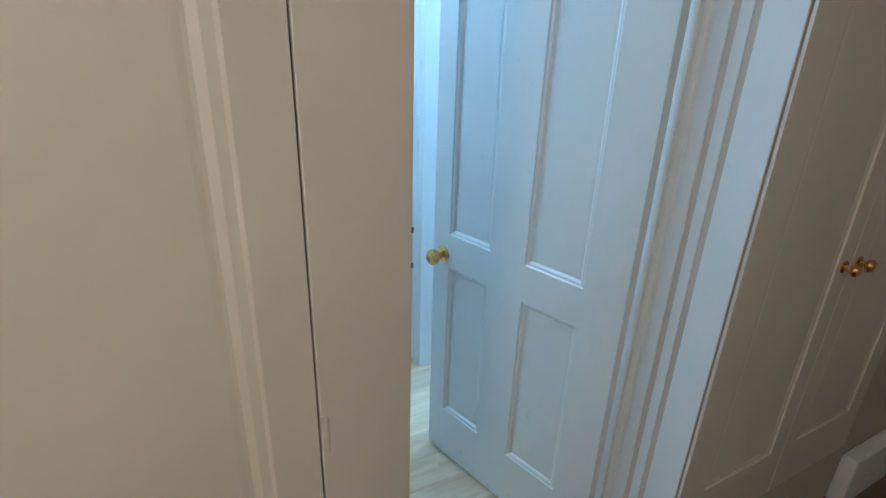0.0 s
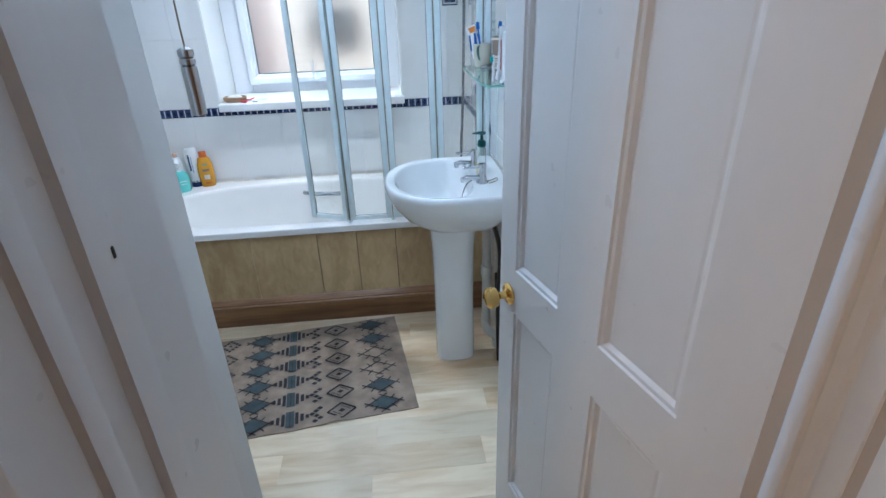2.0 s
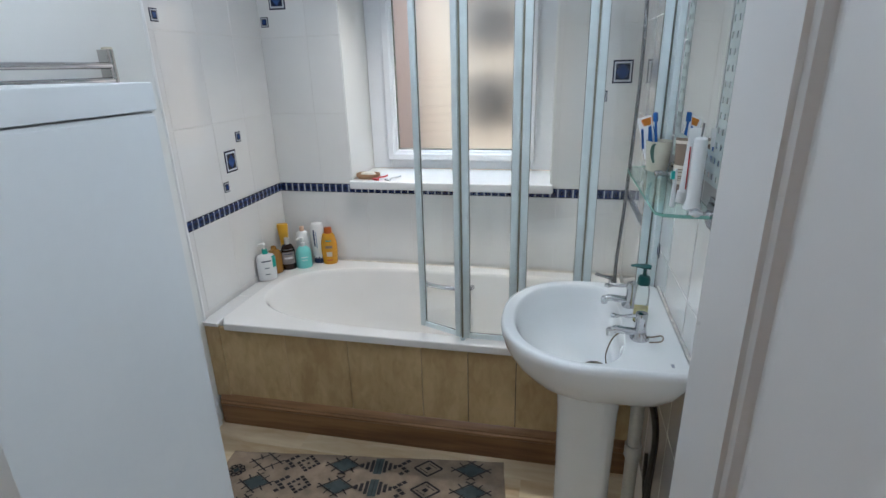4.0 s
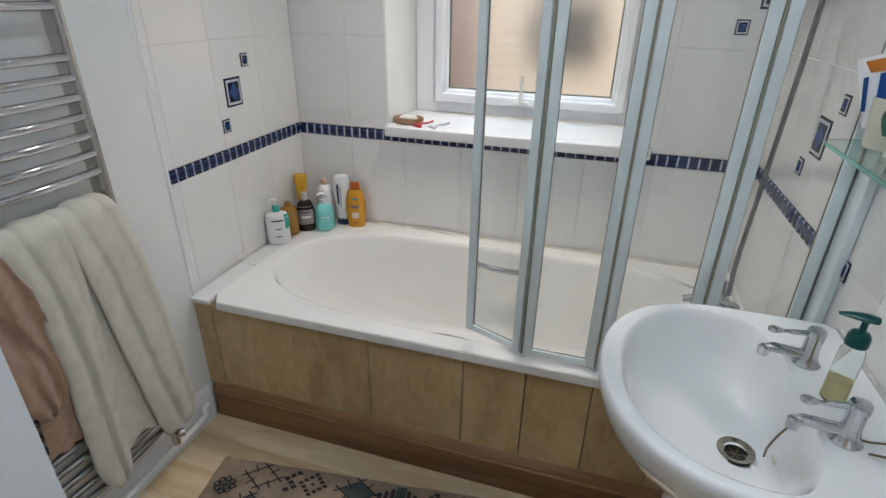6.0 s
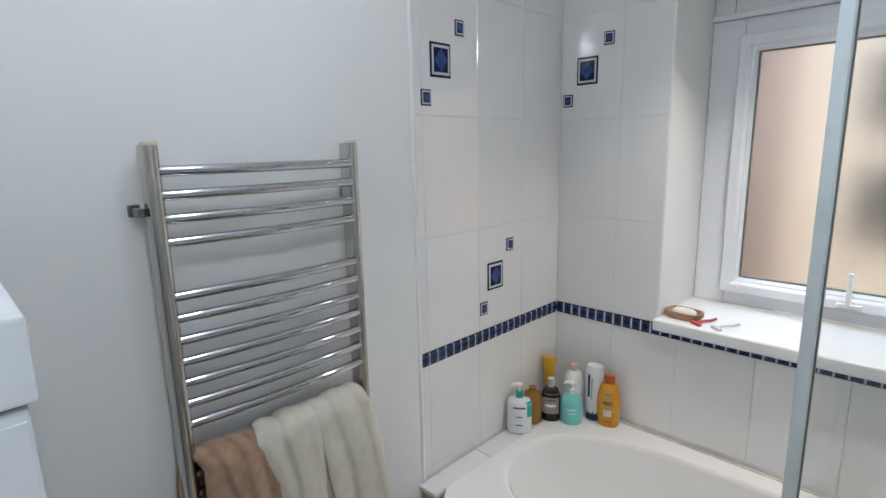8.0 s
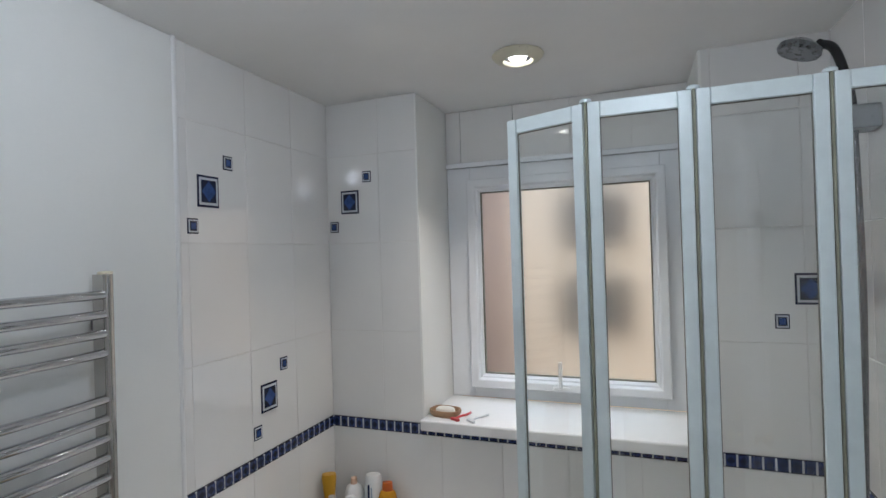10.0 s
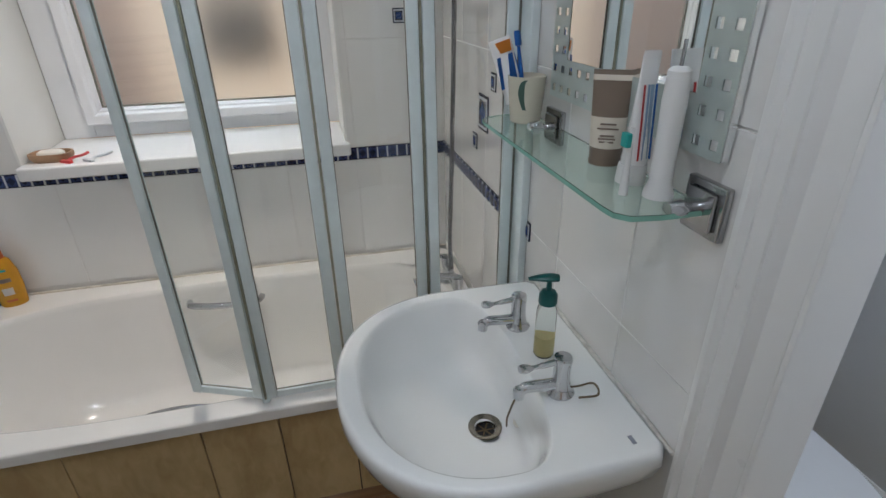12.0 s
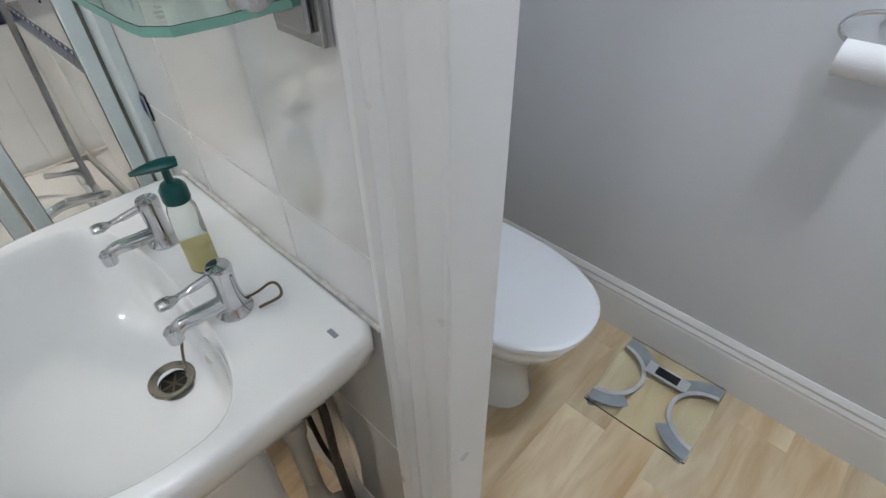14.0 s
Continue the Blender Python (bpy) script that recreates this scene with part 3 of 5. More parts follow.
def panelled(x0, x1, z0, z1, t, holes, depth, bm=None, wide=1.0):
    """A slab, x wide and z high with its face at y=0 and body towards -y, with sunk panels and stepped mouldings on the face."""
    bm = bm or bmesh.new()
    xs = sorted({x0, x1, *(h[0] for h in holes), *(h[1] for h in holes)})
    zs = sorted({z0, z1, *(h[2] for h in holes), *(h[3] for h in holes)})
    for a, b in zip(xs, xs[1:]):
        for c, d in zip(zs, zs[1:]):
            if not any(h[0] <= a and b <= h[1] and h[2] <= c and d <= h[3] for h in holes):
                bm.faces.new([bm.verts.new(p) for p in ((a, 0, c), (b, 0, c), (b, 0, d), (a, 0, d))])
    for a, b, c, d in holes:
        steps = [(0, 0), (0.003, -0.004), (0.010, -0.005), (0.016, -depth), (0.019, -depth), (0.024, -depth + 0.001)]
        loop = [[bm.verts.new(p) for p in ((a + o, y, c + o), (b - o, y, c + o), (b - o, y, d - o), (a + o, y, d - o))] for o, y in ((wide * o, y) for o, y in steps)]
        for p, q in zip(loop, loop[1:]):
            for i in range(4):
                bm.faces.new((p[i], p[(i + 1) % 4], q[(i + 1) % 4], q[i]))
        bm.faces.new(loop[-1])
    back = [(x0, -t, z0), (x1, -t, z0), (x1, -t, z1), (x0, -t, z1)]
    fr = [(x0, 0, z0), (x1, 0, z0), (x1, 0, z1), (x0, 0, z1)]
    bv, fv = [bm.verts.new(p) for p in back], [bm.verts.new(p) for p in fr]
    bm.faces.new(bv[::-1])
    for i in range(4):
        j = (i + 1) % 4
        bm.faces.new((fv[i], bv[i], bv[j], fv[j]))
    bmesh.ops.remove_doubles(bm, verts=bm.verts[:], dist=1e-5)
    return bm


HOLES = [(0.118, 0.308, 0.20, 0.775), (0.438, 0.612, 0.20, 0.775), (0.118, 0.308, 0.888, 1.84), (0.438, 0.612, 0.888, 1.84)]
part("leaf", panelled(0, DW, 0, DH, DT, HOLES, 0.012), GLOSS, door, smooth=None)
KNOB = [(0.0, 0.0), (0.026, 0.0), (0.0275, 0.003), (0.024, 0.007), (0.017, 0.009), (0.010, 0.012), (0.0085, 0.026), (0.012, 0.032), (0.022, 0.036), (0.0265, 0.045), (0.025, 0.055), (0.017, 0.062), (0.0, 0.064)]
for side in (0, 1):
    part("knob", lathe(KNOB, 28, pose(DW - 0.048, 0 if not side else -DT, 0.815, -90 if not side else 90)), BRASS, door, "polished brass door knob")
for z in (0.15, 1.75):
    part("hinge", tube([(-0.004, 0.004, z), (-0.004, 0.004, z + 0.08)], 0.005, 10), GLOSS, door, "painted butt hinge")


# ---- hallway cupboards ----
cup = base("hall_closet", 0.3085, 0.455, 0.012, "cream gloss panelled hallway closet, door shut", "closet", rz=180)
part("leaf", panelled(0, 0.765, 0, 1.995, 0.032, [(0.060, 0.70, 0.10, 1.89)], 0.012, wide=1.7), CREAM_GLOSS, cup, smooth=None)
part("edge_repair", box((-0.013, -0.004, 0.955), (-0.0032, 0.0055, 1.015), 0.002), CREAM_GLOSS, cup, "worn painted latch keep")
SMALL_KNOB = [(0.0, 0.0), (0.016, 0.0), (0.016, 0.003), (0.008, 0.006), (0.007, 0.016), (0.014, 0.020), (0.0165, 0.027), (0.013, 0.034), (0.0, 0.036)]
cab2 = base("hall_cupboard", 1.612, 0.456, 0.27, "painted double-door hallway cupboard with small brass knobs, shut", "cupboard")
for sx, x0, x1, hole in ((-1, -0.445, -0.0015, (-0.345, -0.063)), (1, 0.0015, 0.42, (0.065, 0.347))):
    d = part("door", moved(panelled(-x1, -x0, 0.0, 1.65, 0.0072, [(-hole[1], -hole[0], 0.17, 1.55)], 0.0062), pose(0, -0.008, 0, 0, 0, 180)), CREAM_GLOSS, cab2, smooth=None)
    part("knob", lathe(SMALL_KNOB, 20, pose(sx * 0.034, -0.008, 0.741, 90)), BRASS, d, "small brass knob")
structure("hall_plinth", box((2.08, 0.405, 0.0), (2.40, 0.4575, 0.21), 0.012), GLOSS, "white painted block at the foot of the hallway wall", "plinth")

# ---- white cabinet ----
cabt = base("cabinet", -0.2, 1.26, 0, "tall white painted cabinet with a thin overhanging top", "cabinet")
cabt.matrix_world = Matrix()
CABW = material("white_cabinet_lacquer", (0.71, 0.735, 0.73), 0.35, var=0.02, scale=3, fine=60, bump=0.03)
part("body", box((-0.55, 1.072, 0.0), (0.141, 1.553, 1.460), 0.003), CABW, cabt)
part("top", box((-0.56, 1.070, 1.462), (0.145, 1.557, 1.506), 0.003), CABW, cabt)
part("side_panel", box((0.141, 1.08, 0.02), (0.143, 1.551, 1.454), 0.001), CABW, cabt)

# ---- light pull ----
cord = base("light_pull", 0.4515, 0.937, 1.343, "pull cord light switch with a chrome weight", "light switch")
part("cord", tube([(0, 0, 0.08), (0.001, 0, 0.4), (0, 0, 0.915)], 0.0011, 8), material("cotton_cord", (0.55, 0.47, 0.36), 0.9), cord, "thin cotton cord")
part("weight", lathe([(0.0, 0.0), (0.0085, 0.0), (0.0095, 0.001), (0.0095, 0.058), (0.0075, 0.0595), (0.0095, 0.061), (0.0095, 0.066), (0.0078, 0.068), (0.0095, 0.070), (0.0095, 0.077), (0.004, 0.080), (0.0, 0.081)], 24), CHROME, cord, "polished chrome cylinder weight")
part("ceiling_switch", lathe([(0.03, 0.922), (0.045, 0.9215), (0.045, 0.906), (0.03, 0.900), (0.0, 0.900)], 28), WHITE_PLASTIC, cord)

# ---- ceiling downlights ----
GLOW = glow("lamp_glass", (1.0, 0.93, 0.82), 22.0)
CREAMRING = material("brassy_cream_ring", (0.70, 0.66, 0.52), 0.3, 0.3, var=0.04)


def downlight(x, y):
    d = base("downlight", x, y, CEIL, "round recessed ceiling downlight, lit", "ceiling light", "ceiling downlights")
    part("ring", lathe([(0.082, 0.0), (0.085, -0.005), (0.074, -0.018), (0.050, -0.024), (0.044, -0.014), (0.044, 0.0)], 36, None, None, False), CREAMRING, d, "pale brassy bezel")
    part("lamp_face", lathe([(0.0, -0.0225), (0.018, -0.021), (0.027, -0.016), (0.030, -0.008)], 28, None, None, False), GLOW, d, "glowing lamp face")
    part("reflector", lathe([(0.0295, -0.006), (0.036, -0.008), (0.0445, -0.013)], 28, None, None, False), CHROME, d, "polished reflector ring")


for x, y in ((0.204, 3.10), (0.62, 1.66), (-0.05, 2.05), (1.70, 1.50)):
    downlight(x, y)

# ---- marks on the door lining and jamb ----
tagged(part("latch_hole", box((0.446, 0.6635, 1.275), (0.4508, 0.6685, 1.287), 0.002), BLACK), "dark old latch hole in the door lining", "latch", kind="structure")
for z in (1.265, 1.217):
    tagged(part("jamb_dent", box((0.4385, 0.4515, z), (0.4422, 0.455, z + 0.007), 0.001), RUBBER), "small dark chip on the jamb edge", "chip", kind="structure")


# ---- basin ----
basin = base("basin", 0.9, 2.17, 0, "white ceramic pedestal basin with twin chrome lever taps", "basin")
basin.matrix_world = Matrix()
BX, BY, BZ, BN = 0.900, 2.178, 0.836, 96


def basin_outer(k, z, back=1.117, dx=0.0):
    """Plan of the basin scaled by k about its wall side: a half round front and straight back."""
    pts = []
    for i in range(BN):
        t = 2 * math.pi * i / BN
        c, s = math.cos(t), math.sin(t)
        if c < 0:
            e = 2.25
            r = (abs(c / 0.255) ** e + abs(s / 0.268) ** e) ** (-1 / e)
            x, y = c * r, s * r
        else:
            r = min(0.217 / max(c, 1e-9), (abs(c / 0.55) ** 3 + abs(s / 0.268) ** 3) ** (-1 / 3))
            x, y = c * r, s * r
        px = BX + x * k + dx
        pts.append((min(back, px), BY + y * k, z))
    return pts


def bowl(k, z, dx=0.0, a=0.204, b=0.236):
    out = []
    for i in range(BN):
        t = 2 * math.pi * i / BN
        c, s = math.cos(t), math.sin(t)
        aa = a if c < 0 else a * (0.46 + 0.54 * max(0.0, 1 - k) ** 1.5)
        e = 2.2 if c < 0 else 2.8
        r = (abs(c / aa) ** e + abs(s / b) ** e) ** (-1 / e)
        out.append((BX - 0.012 + dx + c * r * k, BY + s * r * k, z))
    return out


loops = [basin_outer(0.10, 0.640, dx=0.02), basin_outer(0.42, 0.642, dx=0.02), basin_outer(0.58, 0.660, dx=0.01), basin_outer(0.75, 0.698), basin_outer(0.895, 0.745), basin_outer(0.968, 0.782), basin_outer(1.0, 0.812), basin_outer(0.997, 0.826), basin_outer(0.985, 0.834),
         basin_outer(0.965, BZ), basin_outer(0.955, BZ), bowl(1.025, BZ - 0.002), bowl(1.0, BZ - 0.006), bowl(0.975, BZ - 0.015), bowl(0.945, BZ - 0.032), bowl(0.885, 0.770, 0.002), bowl(0.76, 0.724, 0.010), bowl(0.60, 0.694, 0.014), bowl(0.42, 0.676, 0.024), bowl(0.25, 0.667, 0.031), bowl(0.12, 0.663, 0.034)]
part("bowl", rings(loops, True, False), CERAMIC, basin, "glossy white ceramic bowl with a flat tap ledge", 60)
ped = []
for z, k in ((0.0, 1.0), (0.05, 0.99), (0.3, 0.97), (0.55, 1.02), (0.63, 1.10), (0.655, 1.15)):
    ped.append(oval(0.905, 2.168, 0.085 * k, 0.072 * k, z, 3.2, 48))
part("pedestal", rings(ped), CERAMIC, basin, "white ceramic pedestal", 50)
part("drain", lathe([(0.034, 0.664), (0.0335, 0.6675), (0.031, 0.668), (0.021, 0.663), (0.019, 0.645)], 28, pose(0.922, 2.19, 0), None, False), material("aged_waste_chrome", (0.40, 0.36, 0.29), 0.2, 0.9, var=0.1, scale=60), basin, "chrome waste ring")
part("waste", lathe([(0.0, 0.652), (0.0195, 0.652), (0.0195, 0.656)], 20, pose(0.922, 2.19, 0)), BLACK, basin, "dark open waste hole")
WASTEBAR = material("tarnished_brass", (0.20, 0.15, 0.09), 0.35, 0.9, var=0.1)
for rz in (0, 60, 120):
    part("waste_bar", moved(box((-0.019, -0.0015, 0.6535), (0.019, 0.0015, 0.6565)), pose(0.922, 2.19, 0, 0, 0, rz)), WASTEBAR, basin, "tarnished waste grid")
part("badge", box((1.070, 1.944, BZ - 0.0012), (1.0765, 1.960, BZ + 0.0004)), material("grey_print", (0.32, 0.34, 0.40), 0.4), basin, "small grey maker's mark")


def tap(y):
    t = new("tap")
    t.parent = basin
    t.matrix_world = pose(1.014, y, BZ - 0.002)
    small = Matrix.Scale(0.9, 4)
    part("body", lathe([(0.0, 0), (0.026, 0), (0.027, 0.004), (0.022, 0.010), (0.019, 0.018), (0.0160, 0.036), (0.0160, 0.058), (0.0168, 0.066), (0.0172, 0.079), (0.0155, 0.083), (0.0, 0.085)], 24, small), CHROME, t, "chrome tap body")
    sp = curve_points([(0, 0, 0.020), (-0.035, 0, 0.023), (-0.068, 0, 0.026), (-0.080, 0, 0.018)], 5)
    bm = tube(sp, [0.0125 - 0.003 * i / len(sp) for i in range(len(sp))], 14)
    lathe([(0.0, -0.012), (0.0105, -0.012), (0.0115, 0.006), (0.008, 0.010), (0.0, 0.011)], 16, pose(-0.082, 0, 0.018), bm)
    part("spout", moved(bm, small), CHROME, t, "chrome spout")
    # slim lever that droops a little and ends in a flattened paddle
    lv = curve_points([(0, 0, 0.075), (-0.03, 0, 0.071), (-0.055, 0, 0.069), (-0.070, 0, 0.069), (-0.084, 0, 0.071)], 5)
    bm = tube(lv, [0.0062 - 0.0012 * min(1, k / 0.6) + 0.0058 * math.sin(math.pi * max(0, k - 0.55) / 0.56) for k in (i / (len(lv) - 1) for i in range(len(lv)))], 14)
    for v in bm.verts:
        if v.co.x < -0.045:
            v.co.z = 0.0695 + (v.co.z - 0.0695) * 0.62
    part("lever", moved(bm, small), CHROME, t, "chrome paddle lever")


tap(2.077)
tap(2.274)
chain = curve_points([(1.035, 2.05, BZ + 0.004), (1.06, 2.035, BZ + 0.018), (1.064, 2.06, BZ + 0.020), (1.035, 2.075, BZ + 0.006), (0.985, 2.105, BZ + 0.002), (0.955, 2.110, 0.815), (0.94, 2.118, 0.760), (0.945, 2.135, 0.715)], 7)
part("chain", tube(chain, 0.0019, 6), WASTEBAR, basin, "plug chain")
part("sealant", tube(curve_points([(1.1165, 1.915, BZ - 0.002), (1.1175, 2.0, BZ), (1.1165, 2.2, BZ - 0.001), (1.1175, 2.43, BZ)], 5), 0.0038, 8), material("basin_sealant", (0.83, 0.81, 0.76), 0.5, var=0.12, scale=40), basin, "yellowed sealant along the wall")
# pipes under the basin
bm = tube(curve_points([(0.985, 2.16, 0.70), (1.04, 2.150, 0.62), (1.045, 2.145, 0.55)], 6), 0.019, 14)
tube([(1.045, 2.145, 0.56), (1.045, 2.145, 0.20)], 0.019, 14, bm)
tube(curve_points([(1.045, 2.145, 0.21), (1.043, 2.138, 0.16), (1.05, 2.11, 0.135), (1.08, 2.10, 0.115), (1.085, 2.10, 0.06)], 6), 0.020, 14, bm)
lathe([(0.024, 0.40), (0.025, 0.405), (0.025, 0.44), (0.024, 0.445)], 16, pose(1.045, 2.145, 0), bm)
part("waste_pipe", bm, material("aged_white_plastic", (0.62, 0.60, 0.53), 0.4, var=0.06, scale=20), basin, "white plastic waste pipe")
FLEX = material("dark_braided_hose", (0.05, 0.045, 0.04), 0.35, 0.6, var=0.15, scale=80, fine=300, bump=0.2)
for dy, dx in ((0.0, 0.0), (0.024, 0.012)):
    bm = tube(curve_points([(1.03, 2.10 + dy, 0.74), (1.085 + dx * 0.5, 2.085 + dy, 0.55), (1.080 + dx, 2.075 + dy, 0.30), (1.088 + dx, 2.07 + dy, 0.0)], 8), 0.0085, 10)
    part("supply_pipe", bm, FLEX, basin, "dark tarnished supply pipe")
part("supply_pipe", tube(curve_points([(1.095, 2.19, 0.38), (1.088, 2.14, 0.30), (1.09, 2.09, 0.25)], 6), 0.006, 8), FLEX, basin, "dark tarnished supply pipe")

# ---- soap bottle on the basin ----
soap = base("soap_dispenser", 1.028, 2.178, BZ - 0.001, "clear soap bottle, a third full, with a dark green pump", "soap dispenser")
part("bottle", lathe([(0.0, 0.0), (0.0165, 0.0), (0.0190, 0.004), (0.0186, 0.085), (0.0175, 0.100), (0.013, 0.112), (0.012, 0.120)], 28), glass("soap_bottle_plastic", (0.82, 0.86, 0.84), 0.03, 1.15), soap, "clear plastic bottle")
part("liquid", lathe([(0.0, 0.003), (0.0155, 0.003), (0.0172, 0.006), (0.0172, 0.044), (0.0, 0.044)], 24), material("yellow_soap", (0.80, 0.69, 0.34), 0.2, var=0.02), soap, "pale yellow liquid soap")
GREENP = material("bottle_green_plastic", (0.005, 0.075, 0.07), 0.3, var=0.03)
bm = lathe([(0.0, 0.112), (0.0160, 0.112), (0.0168, 0.115), (0.0162, 0.130), (0.0125, 0.136), (0.0052, 0.138), (0.0045, 0.158), (0.0, 0.159)], 24)
part("pump", bm, GREENP, soap, "dark green pump collar and stem")
# flat leaf-shaped head, widest over the stem and narrowing to the nozzle
hd = curve_points([(0.015, -0.004, 0.163), (0.0, 0.0, 0.164), (-0.018, 0.005, 0.1625), (-0.035, 0.010, 0.159)], 5)
bm = tube(hd, [0.004 + 0.0085 * math.sin(math.pi * min(1, 0.22 + 0.75 * k)) * (1 - 0.35 * k) for k in (i / (len(hd) - 1) for i in range(len(hd)))], 14)
for v in bm.verts:
    v.co.z = 0.162 + (v.co.z - 0.162) * 0.55
part("pump_head", bm, GREENP, soap, "dark green pump head")

# ---- toilet ----
wc = base("toilet", 1.628, 2.2, 0, "white ceramic toilet with the lid down", "toilet")
wc.matrix_world = Matrix()
TX = 1.628


def pan_loop(y0, y1, w, z, p=2.3):
    cy = (y0 + y1) / 2
    return [(TX + a, b, z) for a, b, _ in ((q[1] - 0, q[0], 0) for q in oval(cy, 0, (y1 - y0) / 2, w / 2, z, p, 56, 3.5))]


loops = [pan_loop(1.99, 2.42, 0.20, 0.0), pan_loop(1.985, 2.42, 0.205, 0.015), pan_loop(2.0, 2.42, 0.19, 0.10), pan_loop(1.985, 2.43, 0.20, 0.20), pan_loop(1.93, 2.44, 0.26, 0.28), pan_loop(1.885, 2.45, 0.325, 0.335), pan_loop(1.872, 2.45, 0.345, 0.37), pan_loop(1.872, 2.45, 0.345, 0.388)]
part("pan", rings(loops), CERAMIC, wc, "white ceramic pan", 50)
part("seat", rings([pan_loop(1.866, 2.44, 0.352, 0.389), pan_loop(1.862, 2.44, 0.360, 0.394), pan_loop(1.862, 2.44, 0.360, 0.402), pan_loop(1.868, 2.44, 0.350, 0.405)]), WHITE_PLASTIC, wc, "white seat", 50)
part("lid", rings([pan_loop(1.860, 2.43, 0.360, 0.407), pan_loop(1.855, 2.43, 0.368, 0.411), pan_loop(1.856, 2.43, 0.366, 0.420), pan_loop(1.868, 2.425, 0.348, 0.427), pan_loop(1.93, 2.40, 0.25, 0.431), pan_loop(2.1, 2.2, 0.05, 0.432)]), material("white_lid_plastic", (0.78, 0.80, 0.83), 0.18, var=0.01, bump=0.0), wc, "closed white plastic lid", 50)
part("cistern", box((TX - 0.19, 2.50, 0.40), (TX + 0.19, 2.70, 0.76), 0.03, 4), CERAMIC, wc, "white ceramic cistern")
part("cistern_foot", box((TX - 0.10, 2.42, 0.0), (TX + 0.10, 2.70, 0.40), 0.02, 3), CERAMIC, wc)
part("flush_lever", tube([(TX - 0.15, 2.49, 0.68), (TX - 0.09, 2.48, 0.675)], 0.008, 10), CHROME, wc, "chrome flush lever")

# ---- bathroom scale ----
sc = base("bathroom_scale", 1.890, 1.720, 0, "square glass bathroom scale with silver-grey pads", "scale", rz=1)
SG = material("silver_grey_print", (0.36, 0.40, 0.44), 0.35, 0.3, var=0.05, scale=30)
SL = material("pale_silver_print", (0.62, 0.65, 0.67), 0.35, 0.3, var=0.04, scale=30)
pl = part("platform", box((-0.146, -0.146, 0.020), (0.146, 0.146, 0.028), 0.003), glass("scale_glass", (0.85, 0.90, 0.87)), sc, "clear toughened glass platform")
pl.visible_shadow = False


def arc(cx, cy, r0, r1, a0, a1, z, n=20):
    bm = bmesh.new()
    lo, hi = [], []
    for k in range(n + 1):
        a = radians(a0 + (a1 - a0) * k / n)
        lo.append((cx + r0 * math.cos(a), cy + r0 * math.sin(a)))
        hi.append((cx + r1 * math.cos(a), cy + r1 * math.sin(a)))
    for zz in (z,):
        va = [bm.verts.new((*p, zz)) for p in lo]
        vb = [bm.verts.new((*p, zz)) for p in hi]
        for k in range(n):
            bm.faces.new((va[k], va[k + 1], vb[k + 1], vb[k]))
    r = bmesh.ops.extrude_face_region(bm, geom=bm.faces[:])
    bmesh.ops.translate(bm, verts=[v for v in r["geom"] if isinstance(v, bmesh.types.BMVert)], vec=(0, 0, 0.002))
    return bm


for sy in (-1, 1):
    a0, a1 = (180, 360) if sy > 0 else (0, 180)
    part("pad_ring", arc(0, sy * 0.146, 0.092, 0.104, a0 + 3, a1 - 3, 0.0285, 28), SL, sc, "pale silver arc")
    part("pad", arc(0, sy * 0.146, 0.1045, 0.140, a0 + 2, a0 + 50, 0.0285, 10), SG, sc, "grey metal foot pad")
    part("pad", arc(0, sy * 0.146, 0.1045, 0.140, a1 - 50, a1 - 2, 0.0285, 10), SG, sc, "grey metal foot pad")
part("bridge", box((0.052, -0.062, 0.0286), (0.098, 0.062, 0.0312), 0.001, 1), SL, sc)
part("display", box((0.060, -0.034, 0.0312), (0.090, 0.034, 0.033)), BLACK, sc, "dark display window")
for x in (-0.128, 0.128):
    for y in (-0.128, 0.128):
        part("foot", lathe([(0.0, 0), (0.012, 0), (0.012, 0.020), (0.0, 0.020)], 16, pose(x, y, 0)), SG, sc)

# ---- toilet roll ----
rollh = base("toilet_roll_holder", 2.062, 1.645, 0.975, "chrome ring toilet roll holder with a white paper roll", "roll holder")
part("rose", lathe([(0.0, 0), (0.022, 0), (0.022, 0.006), (0.010, 0.010), (0.0, 0.010)], 20, pose(0.012, 0, 0.055, 0, -90)), CHROME, rollh)
ring = [(-0.022, 0.075 * math.cos(a), 0.030 + 0.035 * math.sin(a) * (1.0 if math.sin(a) > 0 else 0.9)) for a in [2 * math.pi * i / 28 for i in range(29)]]
part("ring", tube(ring, 0.004, 8), CHROME, rollh, "chrome ring")
part("paper_roll", tube([(-0.040, -0.055, -0.014), (-0.040, 0.055, -0.014)], 0.031, 28), material("tissue", (0.82, 0.82, 0.82), 0.95, var=0.03, fine=300, bump=0.15), rollh, "white tissue roll")

# ---- shower fittings ----
mix = base("bath_mixer", 1.03, 2.95, RZ, "chrome bath shower mixer with lever handles", "tap")
bm = lathe([(0.0, 0), (0.024, 0), (0.024, 0.006), (0.014, 0.012), (0.014, 0.06), (0.018, 0.066), (0.018, 0.098), (0.0, 0.10)], 20, pose(0.02, -0.075, 0))
lathe([(0.0, 0), (0.024, 0), (0.024, 0.006), (0.014, 0.012), (0.014, 0.06), (0.018, 0.066), (0.018, 0.098), (0.0, 0.10)], 20, pose(0.02, 0.075, 0), bm)
tube([(0.02, -0.075, 0.06), (0.02, 0.075, 0.06)], 0.016, 14, bm)
tube(curve_points([(0.02, 0, 0.06), (-0.06, 0, 0.07), (-0.11, 0, 0.055)], 6), 0.012, 12, bm)
part("body", bm, CHROME, mix, "chrome mixer body")
